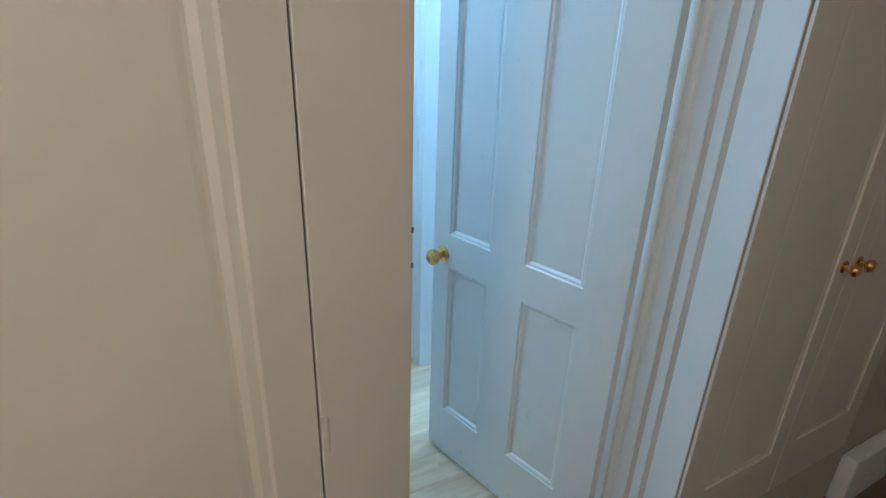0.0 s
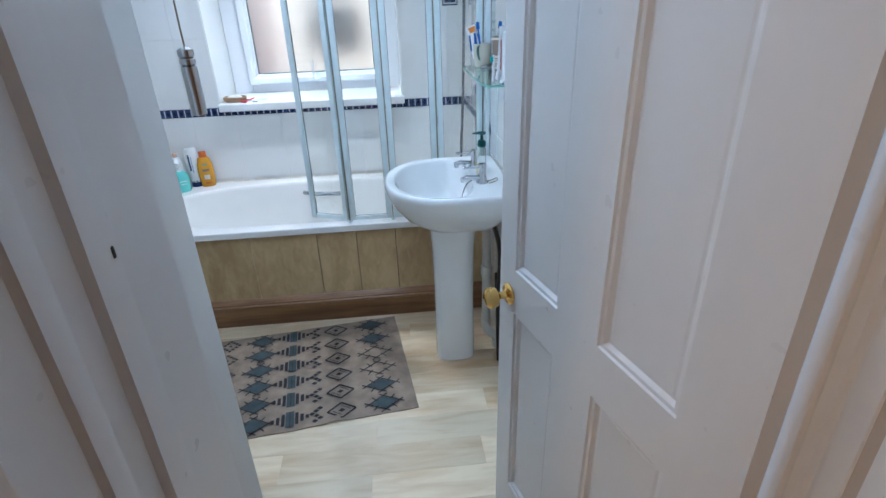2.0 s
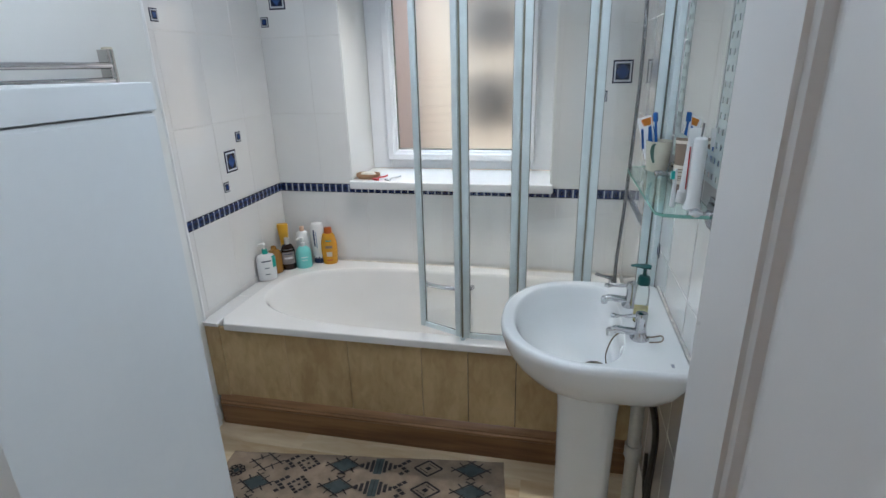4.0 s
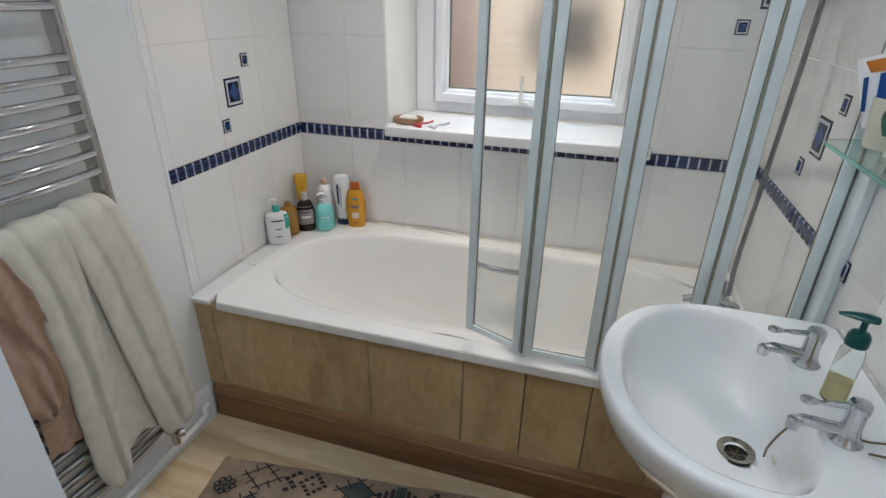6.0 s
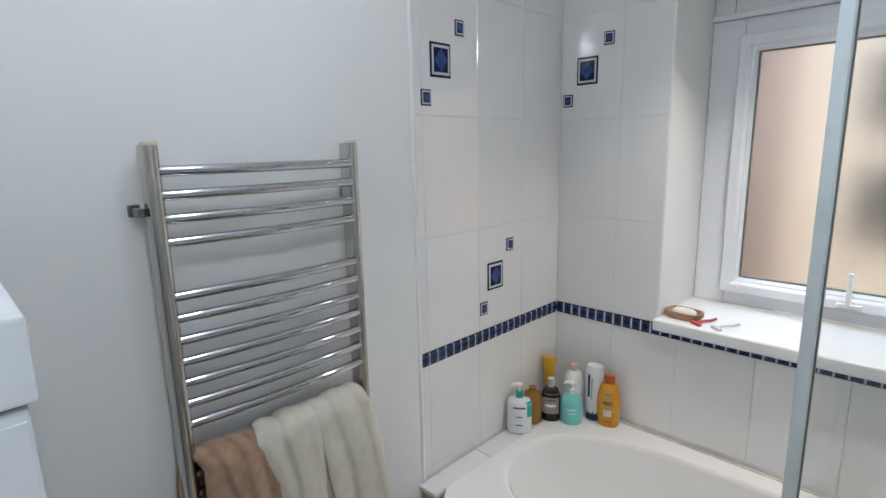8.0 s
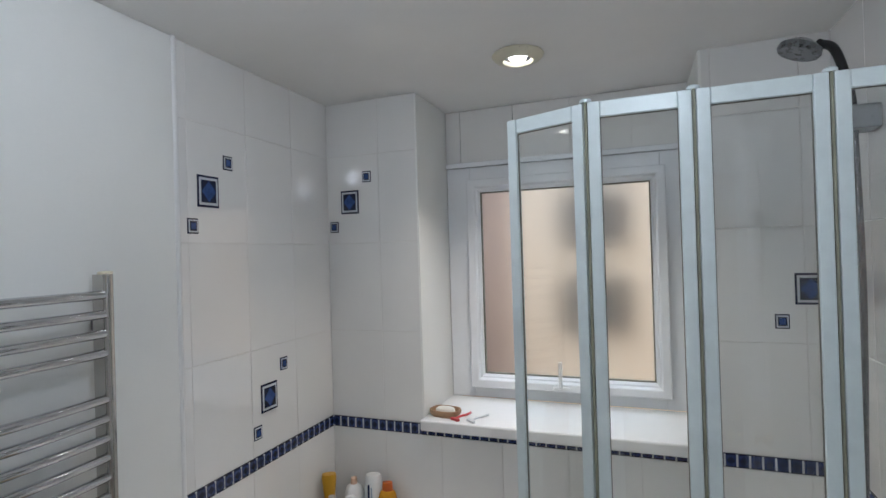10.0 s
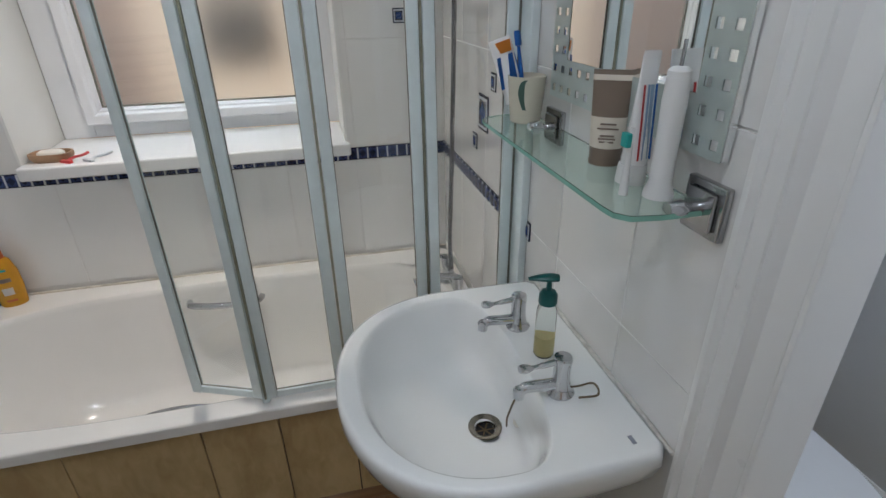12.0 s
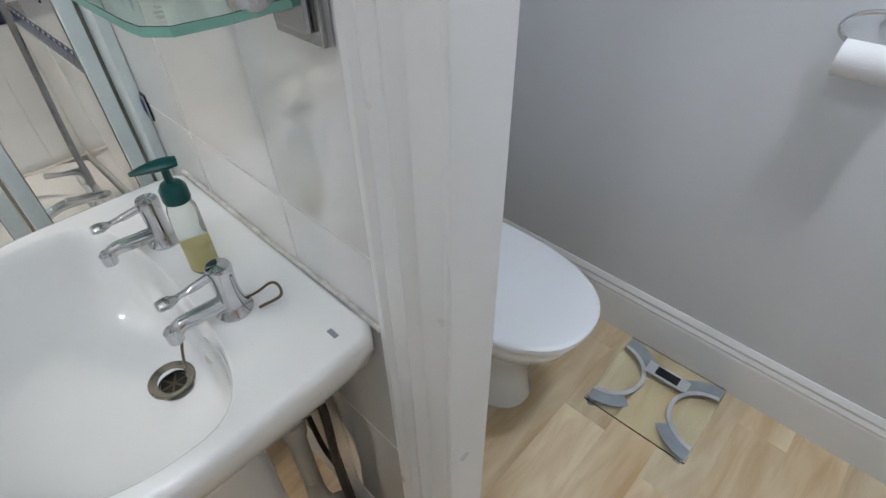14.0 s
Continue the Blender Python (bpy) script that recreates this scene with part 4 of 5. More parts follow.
for dy in (-0.075, 0.075):
    part("lever", tube([(0.02, dy, 0.10), (-0.02, dy, 0.108), (-0.055, dy, 0.118)], [0.010, 0.006, 0.008], 10), CHROME, mix, "chrome lever")
sh = base("shower", E, 3.02, 1.0, "chrome hand shower on a wall bracket with a long hose", "shower")
sh.matrix_world = Matrix()
part("bracket", box((1.045, 2.98, 1.895), (E, 3.06, 1.955), 0.006), material("grey_metal", (0.30, 0.31, 0.32), 0.3, 0.8), sh, "grey wall bracket")
part("arm", tube(curve_points([(1.075, 3.02, 1.93), (1.06, 3.01, 2.02), (1.03, 2.99, 2.10), (0.99, 2.97, 2.115)], 6), 0.011, 12), BLACK, sh, "dark handset handle")
part("head", lathe([(0.0, -0.006), (0.046, -0.006), (0.050, 0.0), (0.048, 0.012), (0.024, 0.028), (0.0, 0.030)], 28, pose(0.945, 2.955, 2.095, 0, 22, 0)), material("dull_chrome", (0.28, 0.29, 0.30), 0.28, 0.9), sh, "round chrome spray head")
part("hose", tube(curve_points([(1.075, 3.02, 1.93), (1.085, 3.03, 1.5), (1.072, 3.02, 1.0), (1.055, 2.99, 0.72), (1.05, 2.955, 0.60)], 12), 0.0075, 10), material("chrome_hose", (0.34, 0.34, 0.35), 0.25, 0.9, var=0.1, scale=60, fine=400, bump=0.3), sh, "flexible chrome hose")


# ---- towel rail ----
rail = base("towel_rail", W, 2.05, 0.1, "tall chrome ladder towel rail fixed to the painted wall", "towel rail")
rail.matrix_world = Matrix()
RX, Y0, Y1 = -0.602, 1.832, 2.270
TARN = material("tarnished_chrome", (0.55, 0.53, 0.50), 0.10, 1.0, var=0.03, scale=5, fine=40, bump=0.0)
UPR = [(0.004 + 0.013 * math.cos(a), 0.0135 * math.sin(a)) for a in [radians(-90 + 15 * i) for i in range(13)]] + [(-0.024 + 0.008 * math.cos(a), 0.0135 * math.sin(a)) for a in [radians(90 + 15 * i) for i in range(13)]]
for y in (Y0, Y1):
    part("upright", rings([[(RX + px, y + py, z) for px, py in UPR] for z in (0.150, 1.592)]), TARN, rail, "deep chrome upright")
    part("end_cap", lathe([(0.0, 0), (0.0155, 0), (0.0155, 0.006), (0.010, 0.008), (0.0, 0.008)], 18, pose(RX, y, 1.5915)), material("cream_plastic", (0.72, 0.66, 0.50), 0.5), rail, "cream plastic end cap")
    for z in (0.30, 1.47):
        o = y - 0.021 * (1 if y == Y0 else -1)
        k = 1.0 if z > 1 else 0.6
        bm = box((W + 0.009, o - 0.007 * k, z - 0.008 * k), (RX - 0.010, o + 0.007 * k, z + 0.008 * k), 0.002)
        box((W + 0.0085, o - 0.011 * k, z - 0.012 * k), (W + 0.018, o + 0.011 * k, z + 0.012 * k), 0.003, 2, bm)
        part("bracket", bm, material("dark_bracket", (0.22, 0.22, 0.23), 0.2, 0.9), rail, "dark chrome wall bracket")
zs = [1.545 - 0.0445 * i for i in range(4)] + [1.306 - 0.0443 * i for i in range(7)] + [0.93 - 0.0443 * i for i in range(6)] + [0.52 - 0.0443 * i for i in range(8)]
bar = mesh_of("bar", tube([(RX + 0.004 + 0.012 * math.sin(math.pi * i / 10), Y0 + (Y1 - Y0) * i / 10, 0) for i in range(11)], 0.0105, 14), CHROME, 50)
for z in zs:
    b = new("bar", bar)
    b.parent = rail
    b.location = (0, 0, z)
bm = tube([(RX, Y0, 0.155), (RX, Y0, 0.105)], 0.012, 14)
tube([(RX, Y0, 0.115), (RX, Y0 + 0.03, 0.115), (W + 0.022, Y0 + 0.03, 0.115)], 0.009, 10, bm)
part("valve", bm, TARN, rail, "tarnished valve")
bm = tube([(RX, Y1, 0.155), (RX, Y1, 0.105)], 0.012, 14)
tube([(RX, Y1 + 0.002, 0.14), (RX + 0.015, Y1 + 0.025, 0.14)], 0.014, 12, bm)
part("valve", bm, TARN, rail, "tarnished valve")
pipe = tagged(part("heating_pipe", tube(curve_points([(W + 0.045, 1.60, 0.055), (W + 0.045, 2.0, 0.055), (W + 0.045, 2.40, 0.06), (W + 0.035, 2.44, 0.085), (W + 0.03, 2.47, 0.085)], 6), 0.011, 12), GLOSS), "white painted heating pipe along the skirting", "pipe")


# ---- towels ----
def towel(label, mat, front, back, half, seed, creases, out=0.042, ztop=0.945, ragged=0.0):
    """A folded bundle of cloth over the bar. front: (z, y0, y1) from the bar down to the hem, back likewise; creases: (u at the bar, u at the hem, depth)."""
    def along(rows, z):
        z = min(max(z, rows[-1][0]), rows[0][0])
        for (za, a0, a1), (zb, b0, b1) in zip(rows, rows[1:]):
            if z >= zb - 1e-9:
                k = (za - z) / max(1e-9, za - zb)
                return a0 + (b0 - a0) * k, a1 + (b1 - a1) * k
        return rows[-1][1:]

    path = []
    zf, zb = front[-1][0], back[-1][0]
    for i in range(16):
        z = zb + (ztop - zb) * i / 15
        path.append((Vector((RX - 0.030, 0, z)), Vector((-1, 0, 0)), along(back, z), 0.55, 0.0))
    for i in range(1, 12):
        a = math.pi * (1 - i / 12)
        k = i / 12
        cx = RX - 0.030 + (out + 0.030) * (0.5 - 0.5 * math.cos(math.pi * k))
        lim = [p * (1 - k) + q * k for p, q in zip(along(back, 9), along(front, 9))]
        path.append((Vector((cx, 0, ztop + 0.028 * math.sin(a))), Vector((math.cos(a), 0, math.sin(a))), lim, 0.55 + 0.45 * k, 0.0))
    for i in range(61):
        k = i / 60
        z = ztop + (zf - ztop) * k
        path.append((Vector((RX + out, 0, z)), Vector((1, 0, 0)), along(front, z), 1.0, k))
    NU, loops = 40, []
    for c, n, (y0, y1), fat, k in path:
        end = min(1.0, max(0.02, (c.z - zf) / 0.022) if n.x > 0.99 else 1.0) ** 0.5
        h = half * fat * (0.35 + 0.65 * end)
        loop = []
        for i in range(2 * NU):
            outer = i < NU
            u = (i + 0.5) / NU if outer else 1 - (i - NU + 0.5) / NU
            q = (1 - abs(2 * u - 1) ** 5) ** 0.6 * (0.8 + 0.2 * math.sin(u * 3.1 + seed))
            d = h * q
            if outer:
                for ua, ub, deep in creases:
                    uc = ua + (ub - ua) * k + 0.025 * math.sin(k * 7 + seed + ua * 9)
                    e = (u - uc) / (0.045 if u > uc else 0.16)
                    d -= deep * q * math.exp(-e * e) * min(1.0, 0.45 + 1.2 * k) - 0.12 * deep * q * math.exp(-((abs(u - uc) - 0.2) / 0.12) ** 2)
            y = y0 + (y1 - y0) * u
            d += half * 0.16 * q * noise.noise(Vector((y * 26, c.z * 9, seed + (0 if outer else 4)))) + half * 0.10 * q * noise.noise(Vector((y * 60, c.z * 34, seed)))
            sag = ragged * noise.noise(Vector((u * 3, seed, 0))) * k
            y += 0.004 * noise.noise(Vector((u, c.z * 14, seed + 9))) + 0.0015 * noise.noise(Vector((u * 3, c.z * 70, seed + 2)))
            w = c + n * (d if outer else -min(d, 0.010))
            loop.append((max(w.x, W + 0.012), y, w.z + sag))
        loops.append(loop)
    ob = tagged(part("towel", rings(loops), mat, None, "", 80), label, "towel")
    return ob


CREAM_TERRY = material("cream_terry", (0.74, 0.70, 0.58), 0.95, var=0.05, scale=25, fine=420, bump=0.6, sheen=0.3)
TAN_TERRY = material("tan_terry", (0.50, 0.31, 0.19), 0.95, var=0.09, scale=45, fine=380, bump=0.9, sheen=0.3)
towel("tan terry towel bunched over the chrome rail", TAN_TERRY, [(0.96, 1.846, 1.985), (0.80, 1.842, 2.022), (0.68, 1.862, 2.028), (0.60, 1.884, 2.012), (0.545, 1.915, 1.985), (0.53, 1.93, 1.97)], [(0.96, 1.82, 1.95), (0.64, 1.786, 1.92)], 0.019, 1.3, [(0.22, 0.86, 0.020), (0.52, 0.40, 0.016), (0.74, 0.95, 0.016), (0.88, 0.66, 0.012)])
towel("lower end of a tan terry towel on the rail", TAN_TERRY, [(0.94, 1.905, 1.985), (0.55, 1.922, 2.010), (0.41, 1.915, 2.004)], [(0.94, 1.82, 1.92), (0.72, 1.80, 1.92)], 0.006, 2.9, [(0.5, 0.6, 0.002)], 0.026, 0.925, 0.03)
towel("cream towel hanging in long folds over the chrome rail", CREAM_TERRY, [(0.965, 1.952, 2.110), (0.845, 1.992, 2.120), (0.62, 2.0, 2.112), (0.45, 1.990, 2.100), (0.30, 1.987, 2.092), (0.225, 2.002, 2.082), (0.195, 2.024, 2.066)], [(0.96, 1.98, 2.12), (0.55, 2.0, 2.14)], 0.016, 0.4, [(0.34, 0.68, 0.018), (0.74, 0.90, 0.006)], 0.044, 0.95)
towel("inner layer of a cream towel between its folds", CREAM_TERRY, [(0.945, 2.03, 2.20), (0.60, 2.06, 2.25), (0.36, 2.08, 2.245), (0.28, 2.085, 2.235), (0.265, 2.09, 2.22)], [(0.94, 2.05, 2.20), (0.70, 2.06, 2.22)], 0.007, 2.2, [(0.35, 0.40, 0.004), (0.70, 0.62, 0.003)], 0.026, 0.935, 0.03)
towel("cream towel doubled over the end of the chrome rail", CREAM_TERRY, [(0.980, 2.094, 2.248), (0.85, 2.116, 2.284), (0.58, 2.150, 2.318), (0.27, 2.192, 2.340), (0.225, 2.205, 2.33), (0.205, 2.225, 2.305)], [(0.96, 2.11, 2.24), (0.60, 2.12, 2.26)], 0.016, 4.1, [(0.28, 0.50, 0.017), (0.76, 0.84, 0.007)], 0.046, 0.955)


# ---- rug ----
RUGM = material("oatmeal_flatweave", (0.36, 0.275, 0.195), 0.95, var=0.13, scale=16, fine=300, bump=0.7)
INK = material("charcoal_yarn", (0.035, 0.032, 0.035), 0.95, var=0.1, scale=30, fine=520, bump=0.4)
TEAL = material("slate_yarn", (0.070, 0.090, 0.090), 0.95, var=0.1, scale=30, fine=520, bump=0.4)
rug = base("rug", 0.632, 2.486, 0.0, "oatmeal flatweave rug with dark geometric motifs", "rug", rz=187.2)
RL, RW = 1.13, 0.672
bm = bmesh.new()
NX, NY = 60, 36
top = []
for j in range(NY + 1):
    row = []
    for i in range(NX + 1):
        u, v = i / NX * RL, j / NY * RW
        edge = min(u, RL - u, v, RW - v)
        z = 0.0055 + 0.0022 * noise.noise(Vector((u * 5, v * 5, 3))) + (0.010 * math.exp(-((u - 0.33) / 0.03) ** 2) * max(0, (v - RW + 0.05) / 0.05) if v > RW - 0.05 else 0)
        row.append(bm.verts.new((u + 0.003 * noise.noise(Vector((v * 9, 1, 0))), v + 0.004 * noise.noise(Vector((u * 9, 5, 0))), max(0.004, z))))
    top.append(row)
for a, b in zip(top, top[1:]):
    for i in range(NX):
        bm.faces.new((a[i], a[i + 1], b[i + 1], b[i]))
r = bmesh.ops.extrude_face_region(bm, geom=bm.faces[:])
bmesh.ops.translate(bm, verts=[v for v in r["geom"] if isinstance(v, bmesh.types.BMVert)], vec=(0, 0, -0.0042))
part("weave", bm, RUGM, rug, "oatmeal woven cotton", 50)


def motif(bm, cx, cy, quads, mat):
    for q in quads:
        f = bm.faces.new([bm.verts.new((cx + x, cy + y, 0.0098)) for x, y in q])
        f.material_index = mat


def bar_quad(x0, y0, x1, y1, t):
    d = Vector((x1 - x0, y1 - y0)).normalized() * t / 2
    n = (-d.y, d.x)
    return [(x0 + n[0], y0 + n[1]), (x1 + n[0], y1 + n[1]), (x1 - n[0], y1 - n[1]), (x0 - n[0], y0 - n[1])]


bm = bmesh.new()
rows_v = [0.056 + 0.112 * i for i in range(6)]


def spiked(cx, cy, solid, w=0.062, h=0.034):
    """Diamond whose edges run past their corners, with small spikes along them."""
    c = [(-w, 0), (0, -h), (w, 0), (0, h)]
    if solid:
        motif(bm, cx, cy, [[(x * 0.9, y * 0.9) for x, y in c]], 1)
    lines = []
    for i in range(4):
        (ax, ay), (bx, by) = c[i], c[(i + 1) % 4]
        lines.append(bar_quad(ax * 1.0 - (bx - ax) * 0.28, ay - (by - ay) * 0.28, bx + (bx - ax) * 0.28, by + (by - ay) * 0.28, 0.0055))
        mx, my = (ax + bx) / 2, (ay + by) / 2
        lines.append(bar_quad(mx * 0.8, my * 0.6, mx * 1.5, my * 1.9, 0.005))
    motif(bm, cx, cy, lines, 0)


def framed(cx, cy, w=0.060, h=0.036, t=0.008):
    c = [(-w, 0), (0, -h), (w, 0), (0, h)]
    motif(bm, cx, cy, [bar_quad(*c[i], *c[(i + 1) % 4], t) for i in range(4)], 0)
    motif(bm, cx, cy, [bar_quad(c[i][0] * 0.62, c[i][1] * 0.62, c[(i + 1) % 4][0] * 0.62, c[(i + 1) % 4][1] * 0.62, 0.003) for i in (0, 2)], 0)
    motif(bm, cx, cy, [[(-0.014, 0), (0, -0.011), (0.014, 0), (0, 0.011)]], 0)


def beaded(cx, cy, w=0.042, h=0.034):
    c = [(-w, 0), (0, -h), (w, 0), (0, h)]
    for i in range(4):
        for k in range(3):
            x = c[i][0] + (c[(i + 1) % 4][0] - c[i][0]) * k / 3
            y = c[i][1] + (c[(i + 1) % 4][1] - c[i][1]) * k / 3
            motif(bm, cx + x, cy + y, [[(-0.0105, 0), (0, -0.0085), (0.0105, 0), (0, 0.0085)]], 0)
    motif(bm, cx, cy, [[(-0.008, 0), (0, -0.007), (0.008, 0), (0, 0.007)]], 0)


def striped(cx, cy):
    motif(bm, cx, cy, [[(x - 0.0065, -h), (x + 0.0065, -h), (x + 0.0065, h), (x - 0.0065, h)] for x, h in ((-0.066, 0.010), (-0.046, 0.020), (-0.026, 0.032), (0.026, 0.032), (0.046, 0.020), (0.066, 0.010))], 0)
    motif(bm, cx, cy, [[(x - 0.008, -0.042), (x + 0.008, -0.042), (x + 0.008, 0.042), (x - 0.008, 0.042)] for x in (-0.0085, 0.0085)], 1)
    motif(bm, cx, cy, [[(-0.0015, -0.042), (0.0015, -0.042), (0.0015, 0.042), (-0.0015, 0.042)]], 0)


def zigzag(cx, cy):
    motif(bm, cx, cy, [[(x - 0.013, y), (x, y - 0.010), (x + 0.013, y), (x, y + 0.010)] for x, y in ((-0.016, -0.034), (0.0, -0.021), (0.016, -0.007), (-0.002, 0.006), (-0.016, 0.020), (0.004, 0.034))], 0)


def flower(cx, cy):
    for x, y in ((-1, -1), (1, -1), (-1, 1), (1, 1), (0, -1.5), (0, 1.5), (-1.5, 0), (1.5, 0)):
        c = [(-0.011, 0), (0, -0.010), (0.011, 0), (0, 0.010)]
        motif(bm, cx + x * 0.018, cy + y * 0.016, [bar_quad(*c[i], *c[(i + 1) % 4], 0.005) for i in range(4)], 0)
    motif(bm, cx, cy, [[(-0.016, 0), (0, -0.014), (0.016, 0), (0, 0.014)]], 1)


for i, v in enumerate(rows_v):
    spiked(0.130, v, i not in (2, 3), 0.062, 0.040)
    framed(0.300, v, 0.056, 0.042)
    zigzag(0.400, v)
    striped(0.500, v)
    spiked(0.640, v, True, 0.060, 0.040)
    beaded(0.790, v, 0.040, 0.038)
    zigzag(0.865, v)
    spiked(0.965, v, i % 2 == 1, 0.055, 0.040)
for i in range(4):
    flower(1.070, 0.110 + 0.150 * i)
tagged(part("woven_pattern", bm, [INK, TEAL], rug, "charcoal and slate woven motifs", None), kind="stuff")

# ---- mirror, shelf and what stands on it ----
mir = base("mirror", 1.11, 2.14, 1.275, "frameless wall mirror with a frosted border of clear squares", "mirror")
mir.matrix_world = Matrix()
MY0, MY1, MZ0, MZ1, MX = 1.942, 2.400, 1.264, 1.735, 1.106
part("glass", box((MX, MY0, MZ0), (E - 0.001, MY1, MZ1), 0.002, 1), MIRROR, mir, "silvered mirror glass")
bm = bmesh.new()
BW = 0.068


def border_cells(y0, y1, z0, z1, ny, nz):
    """A frosted strip with square openings on a grid."""
    cy, cz, h = (y1 - y0) / ny, (z1 - z0) / nz, 0.006
    for a in range(ny):
        for b in range(nz):
            oy, oz = y0 + (a + 0.5) * cy, z0 + (b + 0.5) * cz
            ys, zs2 = (oy - cy / 2, oy - h, oy + h, oy + cy / 2), (oz - cz / 2, oz - h, oz + h, oz + cz / 2)
            for i in range(3):
                for j in range(3):
                    if i == 1 and j == 1:
                        continue
                    bm.faces.new([bm.verts.new(p) for p in ((MX - 0.0008, ys[i], zs2[j]), (MX - 0.0008, ys[i + 1], zs2[j]), (MX - 0.0008, ys[i + 1], zs2[j + 1]), (MX - 0.0008, ys[i], zs2[j + 1]))])


border_cells(MY0, MY1, MZ0, MZ0 + BW, 15, 2)
border_cells(MY0, MY1, MZ1 - BW, MZ1, 15, 2)
border_cells(MY0, MY0 + 0.06, MZ0 + BW, MZ1 - BW, 2, 11)
border_cells(MY1 - 0.06, MY1, MZ0 + BW, MZ1 - BW, 2, 11)
part("frosted_border", bm, ETCH, mir, "pale green frosted border", None)
can = base("mirror_canopy", 1.10, 2.17, 1.76, "brushed metal canopy light above the mirror, unlit", "wall light")
can.matrix_world = Matrix()
HOOD = material("brushed_steel", (0.50, 0.48, 0.44), 0.3, 0.85, var=0.05, scale=10, fine=300, bump=0.05)
part("hood", extrude_profile([(0.0, 0.0), (0.042, 0.004), (0.044, 0.008), (0.030, 0.020), (0.026, 0.040), (0.014, 0.066), (0.0, 0.070)], (E - 0.001, 1.86, 1.765), (E - 0.001, 2.405, 1.765), (-1, 0, 0)), HOOD, can, "angled metal hood", 25)
part("tube_lamp", tube([(E - 0.03, 1.90, 1.768), (E - 0.03, 2.40, 1.768)], 0.008, 12), WHITE_PLASTIC, can, "unlit tube lamp")

shelf = base("glass_shelf", 1.05, 2.22, 1.2, "green-edged glass shelf on square chrome brackets", "shelf")
shelf.matrix_world = Matrix()
pts = [(E - 0.004, 1.948), (1.05, 1.948), (1.012, 1.954), (0.998, 1.970), (0.996, 1.99), (0.996, 2.46), (1.000, 2.485), (1.016, 2.503), (1.05, 2.512), (E - 0.004, 2.512)]
sheet = part("sheet", rings([[(x, y, z) for x, y in pts] for z in (1.199, 1.2065)]), GREEN_GLASS, shelf, "green-tinted glass sheet", None)
sheet.visible_shadow = False
rim = [(x - 0.0006 if x < 1.1 else x, y + (0.0006 if y > 2.2 else -0.0006)) for x, y in pts]
part("polished_edge", rings([[(x, y, z) for x, y in rim] for z in (1.1993, 1.2062)], False, False), material("green_glass_edge", (0.26, 0.52, 0.43), 0.15, var=0.05, scale=30, bump=0.0), shelf, "green polished glass edge", None)
PLATE = material("dark_chrome", (0.46, 0.46, 0.47), 0.14, 1.0, var=0.05)
for y in (1.957, 2.385):
    h = new("bracket")
    h.parent = shelf
    h.matrix_world = pose(E, y, 1.205)
    bm = box((-0.012, -0.034, -0.034), (-0.0005, 0.034, 0.034), 0.003)
    box((-0.018, -0.024, -0.024), (-0.012, 0.024, 0.024), 0.003, 2, bm)
    part("plate", bm, PLATE, h, "square stepped chrome plate")
    part("clamp", tube([(-0.018, 0, 0.0), (-0.030, 0, 0.0), (-0.045, 0, 0.003), (-0.060, 0, 0.003)], [0.010, 0.008, 0.012, 0.009], 14), CHROME, h, "chrome clamp")
SZ = 1.2068


def cup_thing():
    c = base("tumbler", 1.074, 2.440, SZ, "cream ceramic tumbler with a green animal print", "tumbler")
    part("body", lathe([(0.0, 0.0), (0.027, 0.0), (0.030, 0.003), (0.037, 0.088), (0.0355, 0.089), (0.028, 0.008), (0.0, 0.006)], 32, None, None, False), material("cream_glaze", (0.72, 0.68, 0.55), 0.25, var=0.03), c, "cream glazed cup")
    curve = curve_points([(-0.6, 0.028, 0), (-0.75, 0.045, 0), (-0.80, 0.062, 0), (-0.72, 0.078, 0), (-0.55, 0.084, 0)], 6)
    bm = bmesh.new()
    left, right = [], []
    for i, p in enumerate(curve):
        a, z = math.pi + 1.1 + p.x + 0.6, p.y
        r = 0.0305 + (z / 0.088) * 0.0068 + 0.0006
        w = 0.18 * (1 - abs(i / len(curve) - 0.45))
        left.append(bm.verts.new((r * math.cos(a - w), r * math.sin(a - w), z)))
        right.append(bm.verts.new((r * math.cos(a + w), r * math.sin(a + w), z)))
    for i in range(len(curve) - 1):
        bm.faces.new((left[i], left[i + 1], right[i + 1], right[i]))
    part("print", bm, material("green_print", (0.08, 0.15, 0.12), 0.4), c, "dark green printed motif", None)


cup_thing()


def squeeze_tube(name, label, x, y, z, w, h, cap, mats, lean=None, capr=0.012):
    """A tube that stands on its cap: round at the cap and flat at the crimp. mats: body, cap, then stripes as (z0, z1, material)."""
    t = base(name, x, y, z, label, "tube")
    if lean:
        t.matrix_world = lean
    part("cap", lathe([(0.0, 0.0), (capr, 0.0), (capr * 1.02, 0.003), (capr * 0.95, cap), (0.0, cap)], 20), mats[1], t, "screw cap")

    def loop(k):
        f = k
        a = w / 2 * (0.80 + 0.20 * f)
        b = (w / 2 * 0.80) * (1 - f) + 0.0015
        return [(a * math.cos(2 * math.pi * i / 28), b * math.sin(2 * math.pi * i / 28), cap + (h - cap) * k) for i in range(28)]

    part("body", rings([loop(k / 10) for k in range(11)]), mats[0], t, smooth=60)
    for k, (z0, z1, m) in enumerate(mats[2:]):
        def skin(z):
            k2 = (z - cap) / (h - cap)
            return [(p[0] * 1.012, p[1] * 1.012 + (0.0003 if p[1] > 0 else -0.0003), z) for p in loop(k2)]
        part("label_band", rings([skin(z0 + (z1 - z0) * i / 3) for i in range(4)], True, False), m, t, "printed band", 60)
    return t


